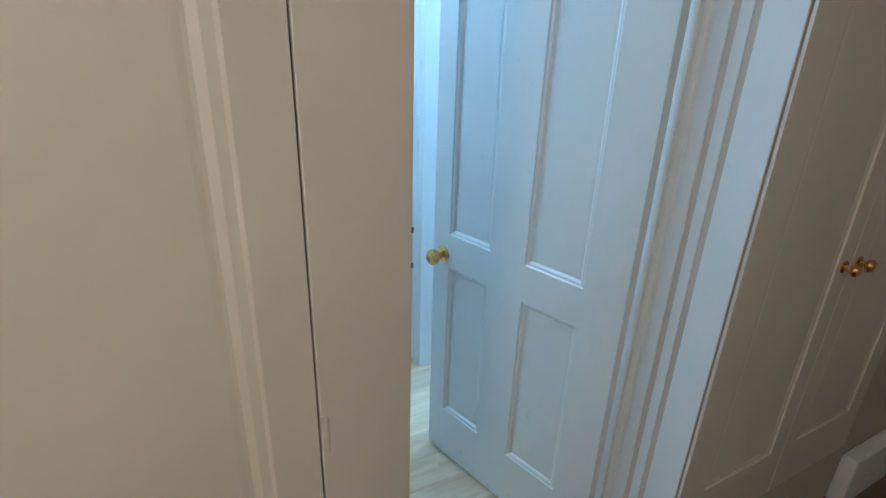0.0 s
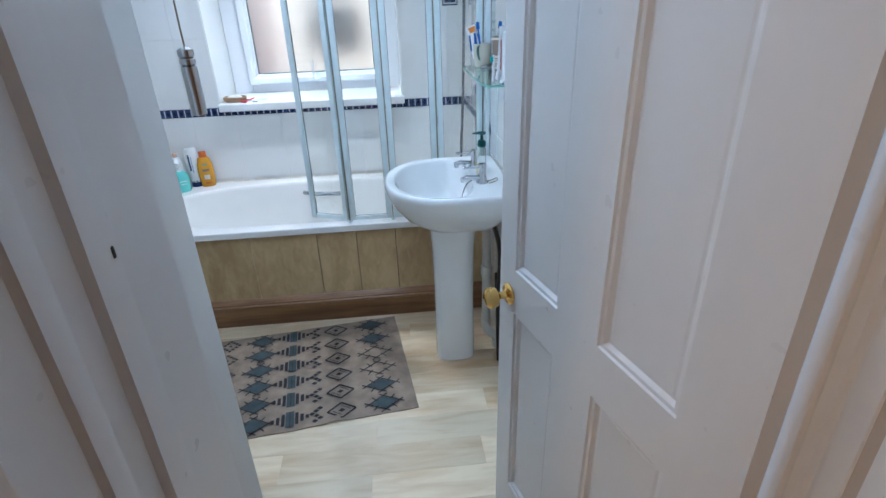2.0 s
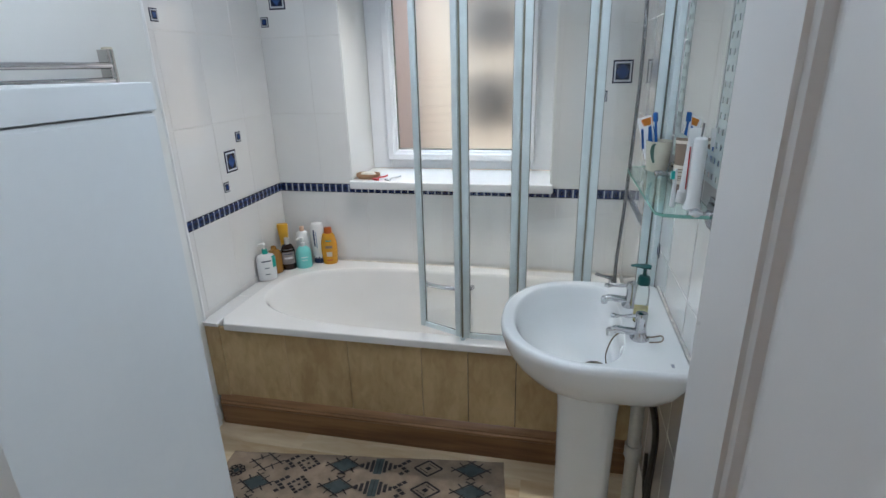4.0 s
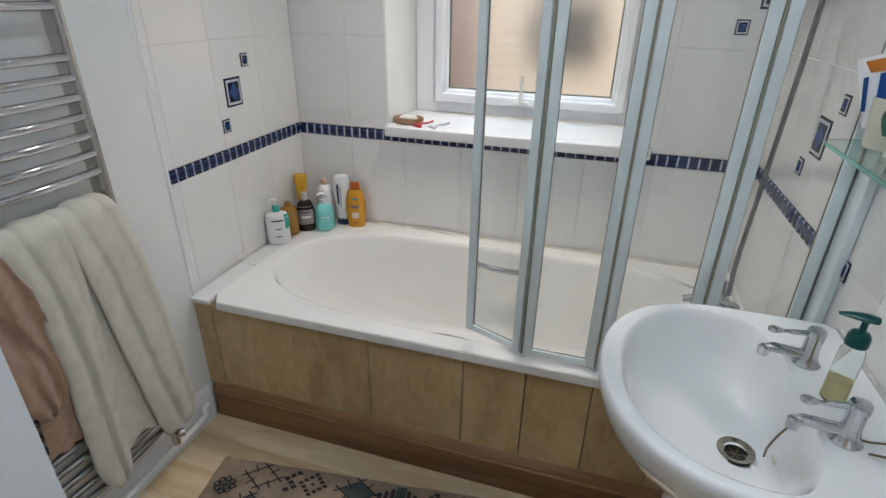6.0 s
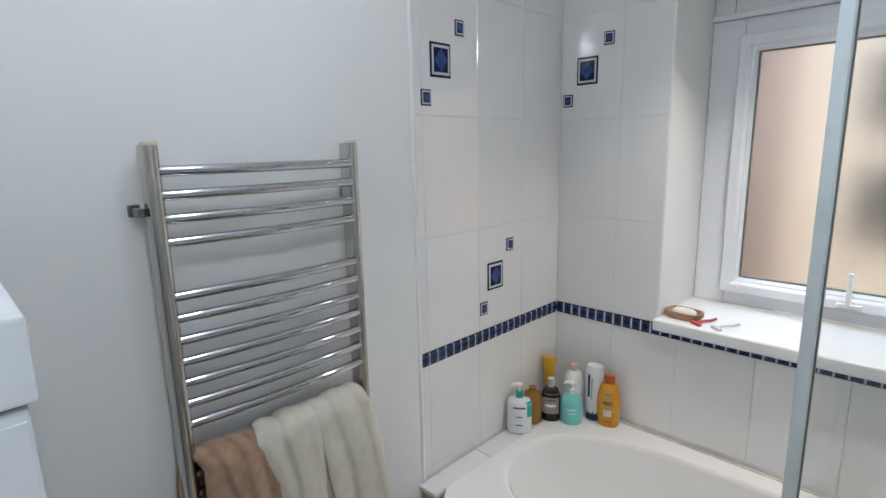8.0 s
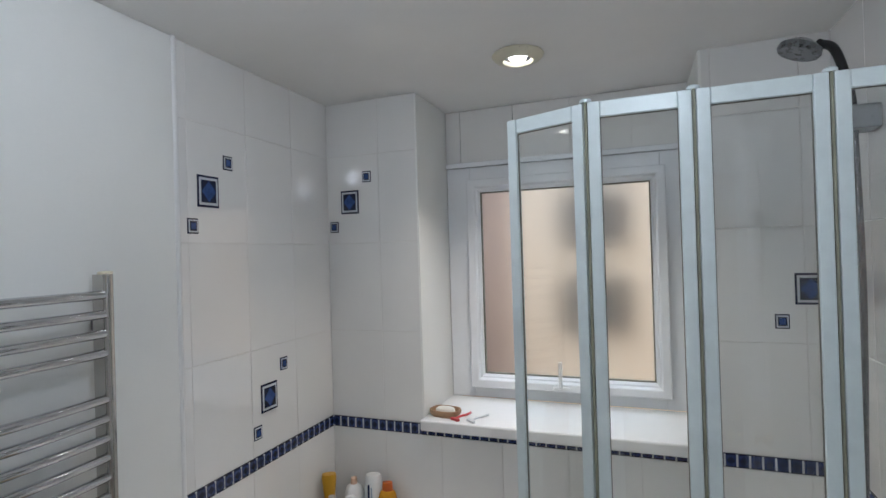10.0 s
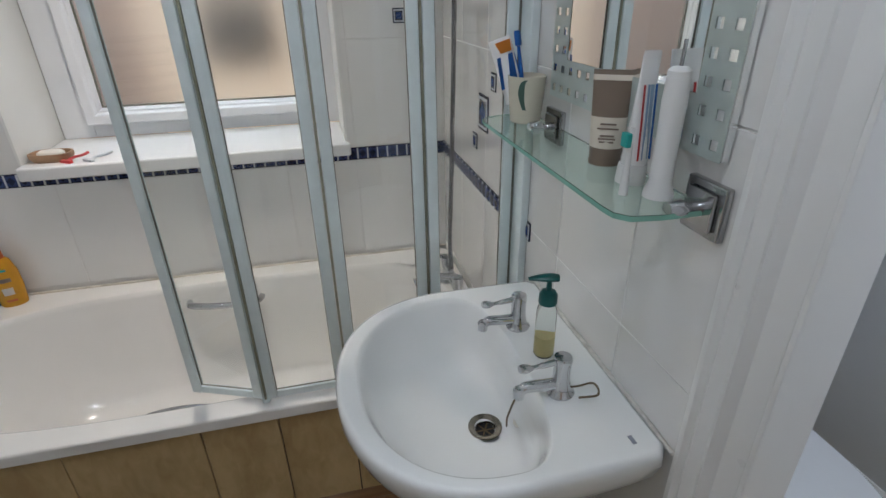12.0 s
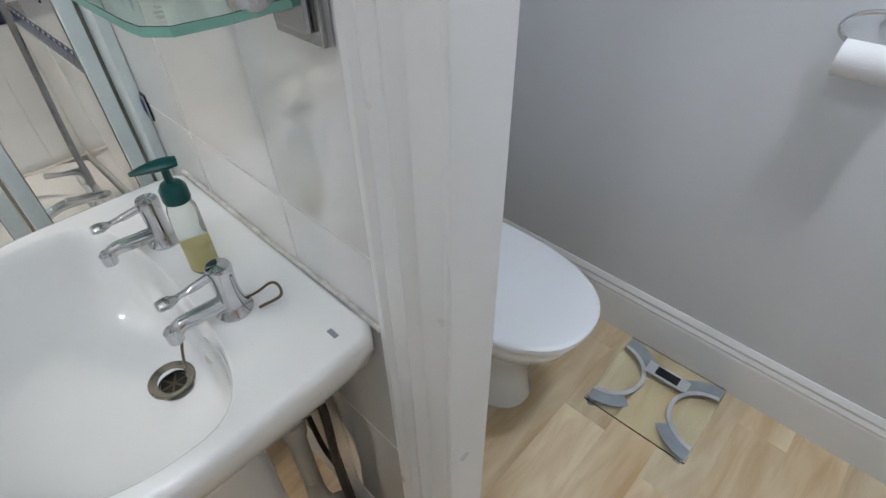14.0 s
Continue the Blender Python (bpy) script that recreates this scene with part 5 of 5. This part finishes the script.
BLUEP = material("toothpaste_blue", (0.02, 0.12, 0.42), 0.3, var=0.03)
ORANGE = material("toothpaste_orange", (0.80, 0.30, 0.03), 0.3, var=0.03)
REDP = material("red_print", (0.55, 0.05, 0.05), 0.35)
SKYP = material("pale_blue_print", (0.30, 0.40, 0.55), 0.35)
BROWN = material("taupe_print", (0.20, 0.15, 0.11), 0.4, var=0.03)
CREAMP = material("cream_label", (0.70, 0.64, 0.54), 0.45, var=0.02)
TEALP = material("teal_plastic", (0.03, 0.42, 0.38), 0.35)
squeeze_tube("toothpaste", "white toothpaste tube with blue and orange print in the tumbler", 1.07, 2.445, SZ + 0.02, 0.046, 0.145, 0.02, [WHITE_PLASTIC, WHITE_PLASTIC], pose(1.064, 2.452, SZ + 0.016, 0, 0, -35) @ pose(0, 0, 0, -6, -20, 0))
tumbler_paste = bpy.data.objects["toothpaste"]
for side in (-1, 1):
    for name, m, corners in (("blue_flash", BLUEP, ((0.002, 0.040), (0.020, 0.040), (0.021, 0.112), (0.012, 0.112))), ("orange_patch", ORANGE, ((-0.002, 0.116), (0.021, 0.116), (0.022, 0.138), (-0.010, 0.138))), ("blue_line", BLUEP, ((-0.016, 0.050), (-0.009, 0.050), (-0.004, 0.110), (-0.012, 0.110)))):
        bm = bmesh.new()
        bm.faces.new([bm.verts.new((x, side * (0.0190 * (1 - (z - 0.02) / 0.125) + 0.0024), z)) for x, z in corners])
        bmesh.ops.solidify(bm, geom=bm.faces[:], thickness=0.0006)
        part(name, bm, m, tumbler_paste, "printed tube decoration", None)
tb = base("toothbrush", 1.085, 2.43, SZ + 0.010, "blue toothbrush standing in the tumbler", "toothbrush")
tb.matrix_world = pose(1.074, 2.440, SZ + 0.010, 0, 0, -35) @ pose(0, 0, 0, -5, -10, 0)
part("handle", tube([(0, 0, 0), (0, 0, 0.08), (0, 0, 0.142)], [0.005, 0.0045, 0.003], 10), BLUEP, tb)
part("head", box((-0.006, -0.006, 0.132), (0.006, 0.006, 0.160), 0.003), BLUEP, tb)
tz = squeeze_tube("cream_tube", "taupe cosmetic tube with a cream label standing on its cap", 1.098, 2.152, SZ, 0.058, 0.134, 0.012, [BROWN, BROWN, (0.026, 0.070, CREAMP), (0.120, 0.1275, CREAMP)], pose(1.086, 2.150, SZ, 0, 0, -32), 0.0235)
for z0, wd in ((0.060, 0.022), (0.0535, 0.030), (0.0435, 0.020), (0.039, 0.024), (0.0345, 0.020)):
    part("writing", box((-wd / 2, -0.0240 + z0 * 0.10, z0), (wd / 2, -0.0228 + z0 * 0.10, z0 + 0.0022)), BROWN, tz)
squeeze_tube("toothpaste", "white toothpaste tube with blue and red stripes standing on its cap", 1.075, 2.055, SZ, 0.038, 0.168, 0.026, [WHITE_PLASTIC, WHITE_PLASTIC], pose(1.074, 2.060, SZ, 0, 3, 22), 0.0195)
paste = [o for o in bpy.data.objects if o.name.startswith("toothpaste")][-1]
for dx, wd, m in ((-0.013, 0.003, REDP), (-0.004, 0.004, SKYP), (0.003, 0.007, SKYP), (0.012, 0.003, BLUEP)):
    bm = rings([[(dx - wd / 2, y, z), (dx + wd / 2, y, z), (dx + wd / 2, y + 0.001, z), (dx - wd / 2, y + 0.001, z)] for y, z in ((-0.0152, 0.034), (-0.0105, 0.085), (-0.0062, 0.128))])
    part("stripe", bm, m, paste, smooth=None)
eb = base("electric_toothbrush", 1.078, 2.002, SZ, "white electric toothbrush handle standing upright", "toothbrush")
part("handle", lathe([(0.0, 0.0), (0.019, 0.0), (0.019, 0.004), (0.014, 0.020), (0.0135, 0.06), (0.0145, 0.12), (0.013, 0.152), (0.009, 0.156), (0.0, 0.157)], 24), WHITE_PLASTIC, eb, "white plastic handle")
part("shaft", tube([(0, 0, 0.155), (0.001, 0, 0.185)], 0.0022, 8), PLATE, eb, "metal shaft")
br = base("small_toothbrush", 1.040, 2.02, SZ, "white toothbrush head with teal bristles", "toothbrush head")
part("neck", tube([(0.0, 0, 0.0), (0.0, 0, 0.05), (0.0, 0, 0.085)], [0.006, 0.004, 0.003], 12), WHITE_PLASTIC, br)
part("bristles", box((-0.010, -0.007, 0.062), (-0.002, 0.007, 0.080), 0.002), TEALP, br, "teal bristles")

# ---- bottles on the bath corner ----
def bottle(name, label, x, y, prof, mat, cap=None, capmat=None, sx=1.0, sy=1.0, rz=0, bands=(), pump=None, z=RZ):
    b = base(name, x, y, z, label, "bottle", rz=rz)
    b.matrix_world = b.matrix_world @ Matrix.Diagonal((1, 1, 1.09, 1))
    prof = [(r * 1.14, h) for r, h in prof]
    sc_m = Matrix.Diagonal((sx, sy, 1, 1))
    part("body", moved(lathe(prof, 28), sc_m), mat, b, smooth=50)
    top_z = prof[-1][1]
    if cap:
        part("cap", moved(lathe([(0.0, top_z), (cap[0], top_z), (cap[0] * 1.02, top_z + 0.003), (cap[0] * 0.94, top_z + cap[1]), (0.0, top_z + cap[1])], 24), sc_m if cap[0] > 0.014 else Matrix()), capmat, b, "plastic cap")
    if pump:
        zc = top_z + (cap[1] if cap else 0)
        bm = tube([(0, 0, zc - 0.002), (0, 0, zc + 0.022)], 0.004, 10)
        lathe([(0.0, 0.020), (0.010, 0.020), (0.011, 0.026), (0.008, 0.030), (0.0, 0.030)], 16, pose(0, 0, zc - 0.002), bm)
        tube([(0.006, 0, zc + 0.023), (-0.020, 0, zc + 0.024), (-0.030, 0, zc + 0.018)], [0.007, 0.006, 0.004], 10, bm)
        part("pump", bm, pump, b, "pump head")
    for z0, z1, a0, a1, m in bands:
        bm = bmesh.new()
        n = 12

        def radius(zq):
            for (r0, h0), (r1, h1) in zip(prof, prof[1:]):
                if h0 <= zq <= h1 and h1 > h0:
                    return r0 + (r1 - r0) * (zq - h0) / (h1 - h0)
            return prof[1][0]
        grid = [[bm.verts.new(((radius(zq) * 1.0 + 0.0006) * math.cos(radians(a0 + (a1 - a0) * i / n)) * sx, (radius(zq) + 0.0006) * math.sin(radians(a0 + (a1 - a0) * i / n)) * sy, zq)) for i in range(n + 1)] for zq in [z0 + (z1 - z0) * k / 4 for k in range(5)]]
        for ra, rb in zip(grid, grid[1:]):
            for i in range(n):
                bm.faces.new((ra[i], ra[i + 1], rb[i + 1], rb[i]))
        part("label_print", bm, m, b, "printed label", 60)
    return b


AQUA = material("aqua_plastic", (0.22, 0.62, 0.58), 0.3, var=0.02)
GOLD = material("golden_shower_gel", (0.66, 0.32, 0.02), 0.22, var=0.05, scale=20)
MUSTARD = material("mustard_plastic", (0.62, 0.34, 0.02), 0.3, var=0.03)
AMBER = material("amber_bottle", (0.34, 0.17, 0.03), 0.15, var=0.05)
DARK = material("dark_brown_bottle", (0.022, 0.012, 0.010), 0.2, var=0.05)
NAVYP = material("navy_plastic", (0.01, 0.025, 0.11), 0.3)
GREYL = material("grey_label", (0.30, 0.27, 0.26), 0.4, var=0.08, scale=60)
INKP = material("dark_print", (0.05, 0.07, 0.10), 0.4)
PEACH = material("peach_plastic", (0.76, 0.52, 0.38), 0.35)
ORCAP = material("orange_cap", (0.55, 0.12, 0.01), 0.3)
MINT = material("mint_print", (0.05, 0.45, 0.36), 0.35)
bottle("lotion_bottle", "white lotion bottle with a green pump collar on the bath corner", -0.632, 3.0, [(0.0, 0), (0.034, 0.0), (0.036, 0.004), (0.036, 0.105), (0.032, 0.118), (0.016, 0.126), (0.0, 0.126)], WHITE_PLASTIC, (0.014, 0.022), MINT, 1.12, 0.70, 35, [(0.092, 0.098, -120, -60, INKP), (0.060, 0.064, -105, -75, INKP), (0.030, 0.034, -105, -75, INKP), (0.06, 0.116, -52, -8, MINT)], WHITE_PLASTIC)
bottle("oil_bottle", "squat amber bottle on the bath corner", -0.640, 3.097, [(0.0, 0), (0.030, 0.0), (0.033, 0.004), (0.033, 0.09), (0.026, 0.108), (0.014, 0.115), (0.0, 0.115)], AMBER, (0.014, 0.015), AMBER)
bottle("conditioner_tube", "tall mustard yellow conditioner tube", -0.636, 3.205, [(0.0, 0), (0.020, 0.0), (0.022, 0.004), (0.017, 0.07), (0.019, 0.13), (0.026, 0.20), (0.024, 0.213), (0.0, 0.214)], MUSTARD, None, None, 1.0, 0.7, 30)
bottle("shower_gel", "dark brown shower gel bottle with a grey label", -0.592, 3.152, [(0.0, 0), (0.030, 0.0), (0.032, 0.004), (0.032, 0.098), (0.024, 0.120), (0.015, 0.128), (0.0, 0.128)], DARK, (0.013, 0.030), material("clear_cap", (0.55, 0.53, 0.50), 0.2), 1.0, 0.7, 32, [(0.03, 0.105, -150, -30, GREYL), (0.078, 0.084, -125, -55, INKP), (0.056, 0.066, -125, -55, WHITE_PLASTIC)])
bottle("body_wash", "white pump bottle with a peach top", -0.556, 3.262, [(0.0, 0), (0.032, 0.0), (0.034, 0.004), (0.034, 0.13), (0.026, 0.155), (0.012, 0.165), (0.0, 0.165)], WHITE_PLASTIC, (0.013, 0.022), PEACH)
bottle("hand_soap", "aqua hand soap bottle with a white pump", -0.524, 3.192, [(0.0, 0), (0.034, 0.0), (0.037, 0.004), (0.037, 0.070), (0.033, 0.090), (0.016, 0.108), (0.0, 0.108)], AQUA, (0.013, 0.016), WHITE_PLASTIC, 1, 0.9, 35, [(0.056, 0.060, -115, -65, WHITE_PLASTIC), (0.042, 0.045, -110, -70, WHITE_PLASTIC)], WHITE_PLASTIC)
bottle("shampoo", "tall white shampoo bottle standing on a navy cap", -0.470, 3.270, [(0.0, 0.026), (0.026, 0.026), (0.028, 0.030), (0.031, 0.15), (0.029, 0.198), (0.024, 0.206), (0.0, 0.207)], WHITE_PLASTIC, None, None, 1.0, 0.75, 20, [(0.0275, 0.034, 0, 360, NAVYP), (0.09, 0.175, -128, -112, NAVYP), (0.08, 0.165, -104, -96, SKYP)])
part("cap", moved(lathe([(0.0, 0.0), (0.029, 0.0), (0.031, 0.003), (0.030, 0.026), (0.0, 0.026)], 24), Matrix.Diagonal((1, 0.75, 1, 1))), NAVYP, bpy.data.objects["shampoo"], "navy cap")
bottle("honey_shampoo", "golden shampoo bottle with an orange cap", -0.404, 3.262, [(0.0, 0), (0.030, 0.0), (0.033, 0.004), (0.038, 0.06), (0.037, 0.11), (0.028, 0.150), (0.022, 0.158), (0.0, 0.158)], GOLD, (0.021, 0.030), ORCAP, 1.0, 0.62, 18, [(0.085, 0.098, -115, -65, BROWN), (0.120, 0.126, -112, -68, TEALP), (0.042, 0.066, -110, -70, CREAMP), (0.018, 0.026, -112, -68, ORCAP)])

# ---- on the sill ----
dish = base("soap_dish", -0.190, 3.372, 0.966, "oval wooden soap dish with a white soap bar", "soap dish", rz=-8)
WOODD = wood("dark_dish_wood", (0.36, 0.22, 0.12), (0.20, 0.11, 0.055), "X", 20, 6, 0.5)
part("dish", rings([oval(0, 0, 0.062 * k, 0.044 * k, z, 3.2, 40) for k, z in ((0.85, 0.0), (1.0, 0.012), (1.0, 0.026), (0.93, 0.0265), (0.85, 0.010), (0.2, 0.009))], True, True), WOODD, dish, "carved wooden dish", 40)
part("soap_bar", rings([oval(0, 0, 0.040 * k, 0.026 * k, z, 2.6, 32) for k, z in ((0.85, 0.0092), (1.0, 0.016), (1.0, 0.025), (0.8, 0.031), (0.2, 0.032))]), material("white_soap", (0.78, 0.75, 0.68), 0.5), dish, "white soap bar", 60)


def razor(x, y, rz, mat, label):
    r = base("razor", x, y, 0.966, label, "razor", rz=rz)
    part("handle", tube(curve_points([(0, 0, 0.006), (0.03, 0.002, 0.010), (0.06, 0, 0.009), (0.085, 0, 0.012)], 5), [0.0045] * 16, 8), mat, r, "slim plastic handle")
    part("head", box((-0.008, -0.020, 0.0), (0.006, 0.020, 0.010), 0.002), mat, r, "razor head")


razor(-0.13, 3.318, 62, REDP, "red disposable razor lying on the sill")
razor(-0.065, 3.315, 55, material("clear_razor_plastic", (0.66, 0.68, 0.70), 0.2), "clear disposable razor lying on the sill")

# ---- on the cabinet ----
brush = base("back_brush", -0.10, 1.5535, 1.146, "blue plastic brush hanging on the side of the white cabinet", "brush")
part("handle", tube([(0, 0.0, 0.0), (0, 0.022, 0.003), (0, 0.035, 0.008)], [0.007, 0.009, 0.006], 14), material("blue_plastic", (0.01, 0.13, 0.48), 0.3), brush, "blue plastic handle")
part("hook", tube([(0, 0.0, 0.030), (0, 0.016, 0.032), (0, 0.022, 0.020), (0, 0.014, 0.0)], 0.006, 10), BLACK, brush, "small black hook")

# ---- shower wall hook ----
hk = base("wall_hook", E, 2.60, 1.43, "small dark hook on the shower wall", "hook")
part("hook", tube(curve_points([(-0.001, 0, 0), (-0.02, 0, -0.004), (-0.026, 0, -0.018), (-0.016, 0, -0.024)], 5), 0.003, 8), BLACK, hk)


# ---- tiles, band and floor boards ----
def shared(name, bm, mat):
    return mesh_of(name, bm, mat)


TW, TG = 0.245, 0.002
lay = random.Random(11)
ROWS_Z = [(0.532, 0.896), (0.945, 1.303), (1.306, 1.668), (1.671, 2.034), (2.037, CEIL - 0.002)]
cache = {}


def tile(parent, lo, hi, mat, bevel=0.0009):
    s = tuple(round(b - a, 4) for a, b in zip(lo, hi))
    key = (s, mat.name)
    if key not in cache:
        cache[key] = shared("tile", box([-v / 2 for v in s], [v / 2 for v in s], bevel, 1), mat)
    ob = new("tile", cache[key])
    ob.parent = parent
    ob.location = [(a + b) / 2 for a, b in zip(lo, hi)]
    ob.rotation_euler = [radians(lay.uniform(-0.16, 0.16)) for _ in range(3)]
    return ob


wall_w, wall_n, wall_e = bpy.data.objects["wall_west"], bpy.data.objects["wall_north"], bpy.data.objects["wall_east"]
T = 0.010


def courses(a0, a1, start, step):
    """Spans between a0 and a1 on a grid that starts at start."""
    out, k = [], math.floor((a0 - start) / step)
    while start + k * step < a1 - 0.004:
        lo, hi = max(a0, start + k * step), min(a1, start + (k + 1) * step)
        if hi - lo > 0.012:
            out.append((lo + TG / 2, hi - TG / 2))
        k += 1
    return out


for z0, z1 in ROWS_Z:
    for a, b in courses(2.548, N, N - 0.245 * 4, TW):
        tile(wall_w, (W - T, a, z0), (W, b, z1), TILE)
    spans = [(W, -0.261), (0.760, E)] if z0 > 0.9 else [(W, E)]
    for s0, s1 in spans:
        for a, b in courses(s0, s1, W, TW):
            tile(wall_n, (a, N, z0), (b, N + T, z1), TILE)
    for a, b in courses(2.59, N, N - 0.245 * 6, TW) + courses(1.905, 2.59, N - 0.245 * 6, TW):
        tile(wall_e, (E, a, z0), (E + T, b, 0.943 if b < 2.6 and z0 < 0.6 else z1), TILE)
for a, b in courses(-0.258, 0.755, W, TW):
    tile(wall_n, (a, 3.662, 2.024), (b, 3.672, CEIL - 0.002), TILE)
for a, b in courses(1.905, 2.50, N - 0.245 * 6, TW):
    tile(wall_e, (E, a, 0.165), (E + T, b, 0.529), TILE)

# mosaic band: dark blue squares between pale edge lines
BZ0, BZ1 = 0.898, 0.943
sq = box((-0.0148, -0.0172, -0.003), (0.0148, 0.0172, 0.003), 0.001, 1)
for side in (-1, 1):
    fc = sq.faces.new([sq.verts.new(p) for p in ((0.0125, 0, side * 0.0034), (0, 0.0145, side * 0.0034), (-0.0125, 0, side * 0.0034), (0, -0.0145, side * 0.0034))])
    fc.material_index = 1
bead_mesh = shared("band_square", sq, [BLUE, NAVY])


def band(parent, a, b, place, skip=None):
    """place(u, v) gives the pose of a square: u along the wall, v up."""
    n = int((b - a) / 0.036)
    for i in range(n):
        ob = new("band_square", bead_mesh)
        ob.parent = parent
        ob.matrix_world = place(a + (i + 0.5) * (b - a) / n, (BZ0 + BZ1) / 2)


bw = tagged(part("band_west", box((W - T, 2.548, BZ0), (W + 0.0005, N, BZ1)), NAVY), "dark blue mosaic border tiles", "border", kind="structure")
bn = tagged(part("band_north", box((W, N - 0.0005, BZ0), (E, N + T, BZ1)), NAVY), "dark blue mosaic border tiles", "border", kind="structure")
be = tagged(part("band_east", box((E - 0.0005, 2.59, BZ0), (E + T, N, BZ1)), NAVY), "dark blue mosaic border tiles", "border", kind="structure")
band(bw, 2.548, N, lambda u, v: pose(W + 0.0005, u, v, 0, 90, 0))
band(bn, W, E, lambda u, v: pose(u, N - 0.0005, v, 90, 0, 0))
band(be, 2.59, N, lambda u, v: pose(E - 0.0005, u, v, 0, 90, 0))
line = shared("band_line", box((-0.0028, -0.0200, -0.002), (0.0028, 0.0200, 0.002)), SILVERLINE)


def band_lines(parent, a, b, place):
    n = int((b - a) / 0.036)
    for i in range(n + 1):
        ob = new("band_line", line)
        ob.parent = parent
        ob.matrix_world = place(min(max(a + i * (b - a) / n, a + 0.003), b - 0.003), (BZ0 + BZ1) / 2)


band_lines(bw, 2.548, N, lambda u, v: pose(W + 0.0008, u, v) @ Matrix(((0, 0, 1, 0), (1, 0, 0, 0), (0, 1, 0, 0), (0, 0, 0, 1))))
band_lines(bn, W, E, lambda u, v: pose(u, N - 0.0008, v) @ Matrix(((1, 0, 0, 0), (0, 0, 1, 0), (0, 1, 0, 0), (0, 0, 0, 1))))
band_lines(be, 2.59, N, lambda u, v: pose(E - 0.0008, u, v) @ Matrix(((0, 0, 1, 0), (1, 0, 0, 0), (0, 1, 0, 0), (0, 0, 0, 1))))


# picture tiles set into the white ones
def decor_mesh(w, h, big):
    bm = box((-w / 2, -0.003, -h / 2), (w / 2, 0.001, h / 2), 0.0006, 1, mat=0)
    t = 0.006 if big else 0.0035
    for k, (f, m, d) in enumerate(((1 - 2 * t / w, 1, 0.0014), (1 - 4.2 * t / w, 0, 0.0018))):
        box((-w / 2 * f, -0.003 - d, -h / 2 * f), (w / 2 * f, -0.002, h / 2 * f), 0, 1, bm, m)
    if big:
        f = 1 - 4.6 * t / w
        vs = [bm.verts.new(p) for p in ((w / 2 * f, -0.0054, 0), (0, -0.0054, h / 2 * f), (-w / 2 * f, -0.0054, 0), (0, -0.0054, -h / 2 * f))]
        fc = bm.faces.new(vs)
        fc.material_index = 2
    else:
        f = 0.42
        box((-w / 2 * f, -0.0056, -h / 2 * f), (w / 2 * f, -0.003, h / 2 * f), 0, 1, bm, 2)
    return bm


DBIG = mesh_of("picture_tile", decor_mesh(0.084, 0.098, True), [NAVY, SILVERLINE, DIAMOND])
DSMALL = mesh_of("picture_tile_small", decor_mesh(0.040, 0.046, False), [NAVY, SILVERLINE, DIAMOND])


def decor(parent, mesh, m):
    ob = new("picture_tile", mesh)
    ob.parent = parent
    ob.matrix_world = m


for y, z in ((2.914, 1.13), (2.66, 1.828)):
    decor(wall_w, DBIG, pose(W - 0.0005, y, z, 0, 0, 90))
    decor(wall_w, DSMALL, pose(W - 0.0005, y + 0.084, z + 0.100, 0, 0, 90))
    decor(wall_w, DSMALL, pose(W - 0.0005, y - 0.062, z - 0.108, 0, 0, 90))
for x, z in ((-0.571, 1.842), (1.048, 1.474)):
    decor(wall_n, DBIG, pose(x, N + 0.0005, z))
    decor(wall_n, DSMALL, pose(x + 0.082, N + 0.0005, z + 0.102)) if x < 0 else None
    decor(wall_n, DSMALL, pose(x - 0.078, N + 0.0005, z - 0.102))
decor(wall_e, DBIG, pose(E + 0.0005, 2.849, 1.138, 0, 0, -90))
decor(wall_e, DSMALL, pose(E + 0.0005, 2.770, 1.232, 0, 0, -90))
decor(wall_e, DSMALL, pose(E + 0.0005, 2.925, 1.043, 0, 0, -90))
decor(wall_e, DSMALL, pose(E + 0.0005, 2.500, 0.936, 0, 0, -90))

# laminate boards
floor = bpy.data.objects["floor"]
rnd = random.Random(7)
BWID, BLEN = 0.128, 0.72
boards = {}
for j in range(18):
    y0 = 0.62 + j * BWID
    x = -0.86 - rnd.random() * BLEN
    while x < 2.1:
        a, b = max(x, -0.70), min(x + BLEN, 2.09)
        if b - a > 0.03 and y0 < 2.56:
            k = round(b - a, 3)
            if k not in boards:
                boards[k] = mesh_of("plank", box((-k / 2 + 0.0001, -BWID / 2 + 0.0001, -0.012), (k / 2 - 0.0001, BWID / 2 - 0.0001, 0.0), 0.0003, 1), FLOOR_WOOD)
            ob = new("plank", boards[k])
            ob.parent = floor
            ob.location = ((a + b) / 2, y0 + BWID / 2, 0)
        x += BLEN
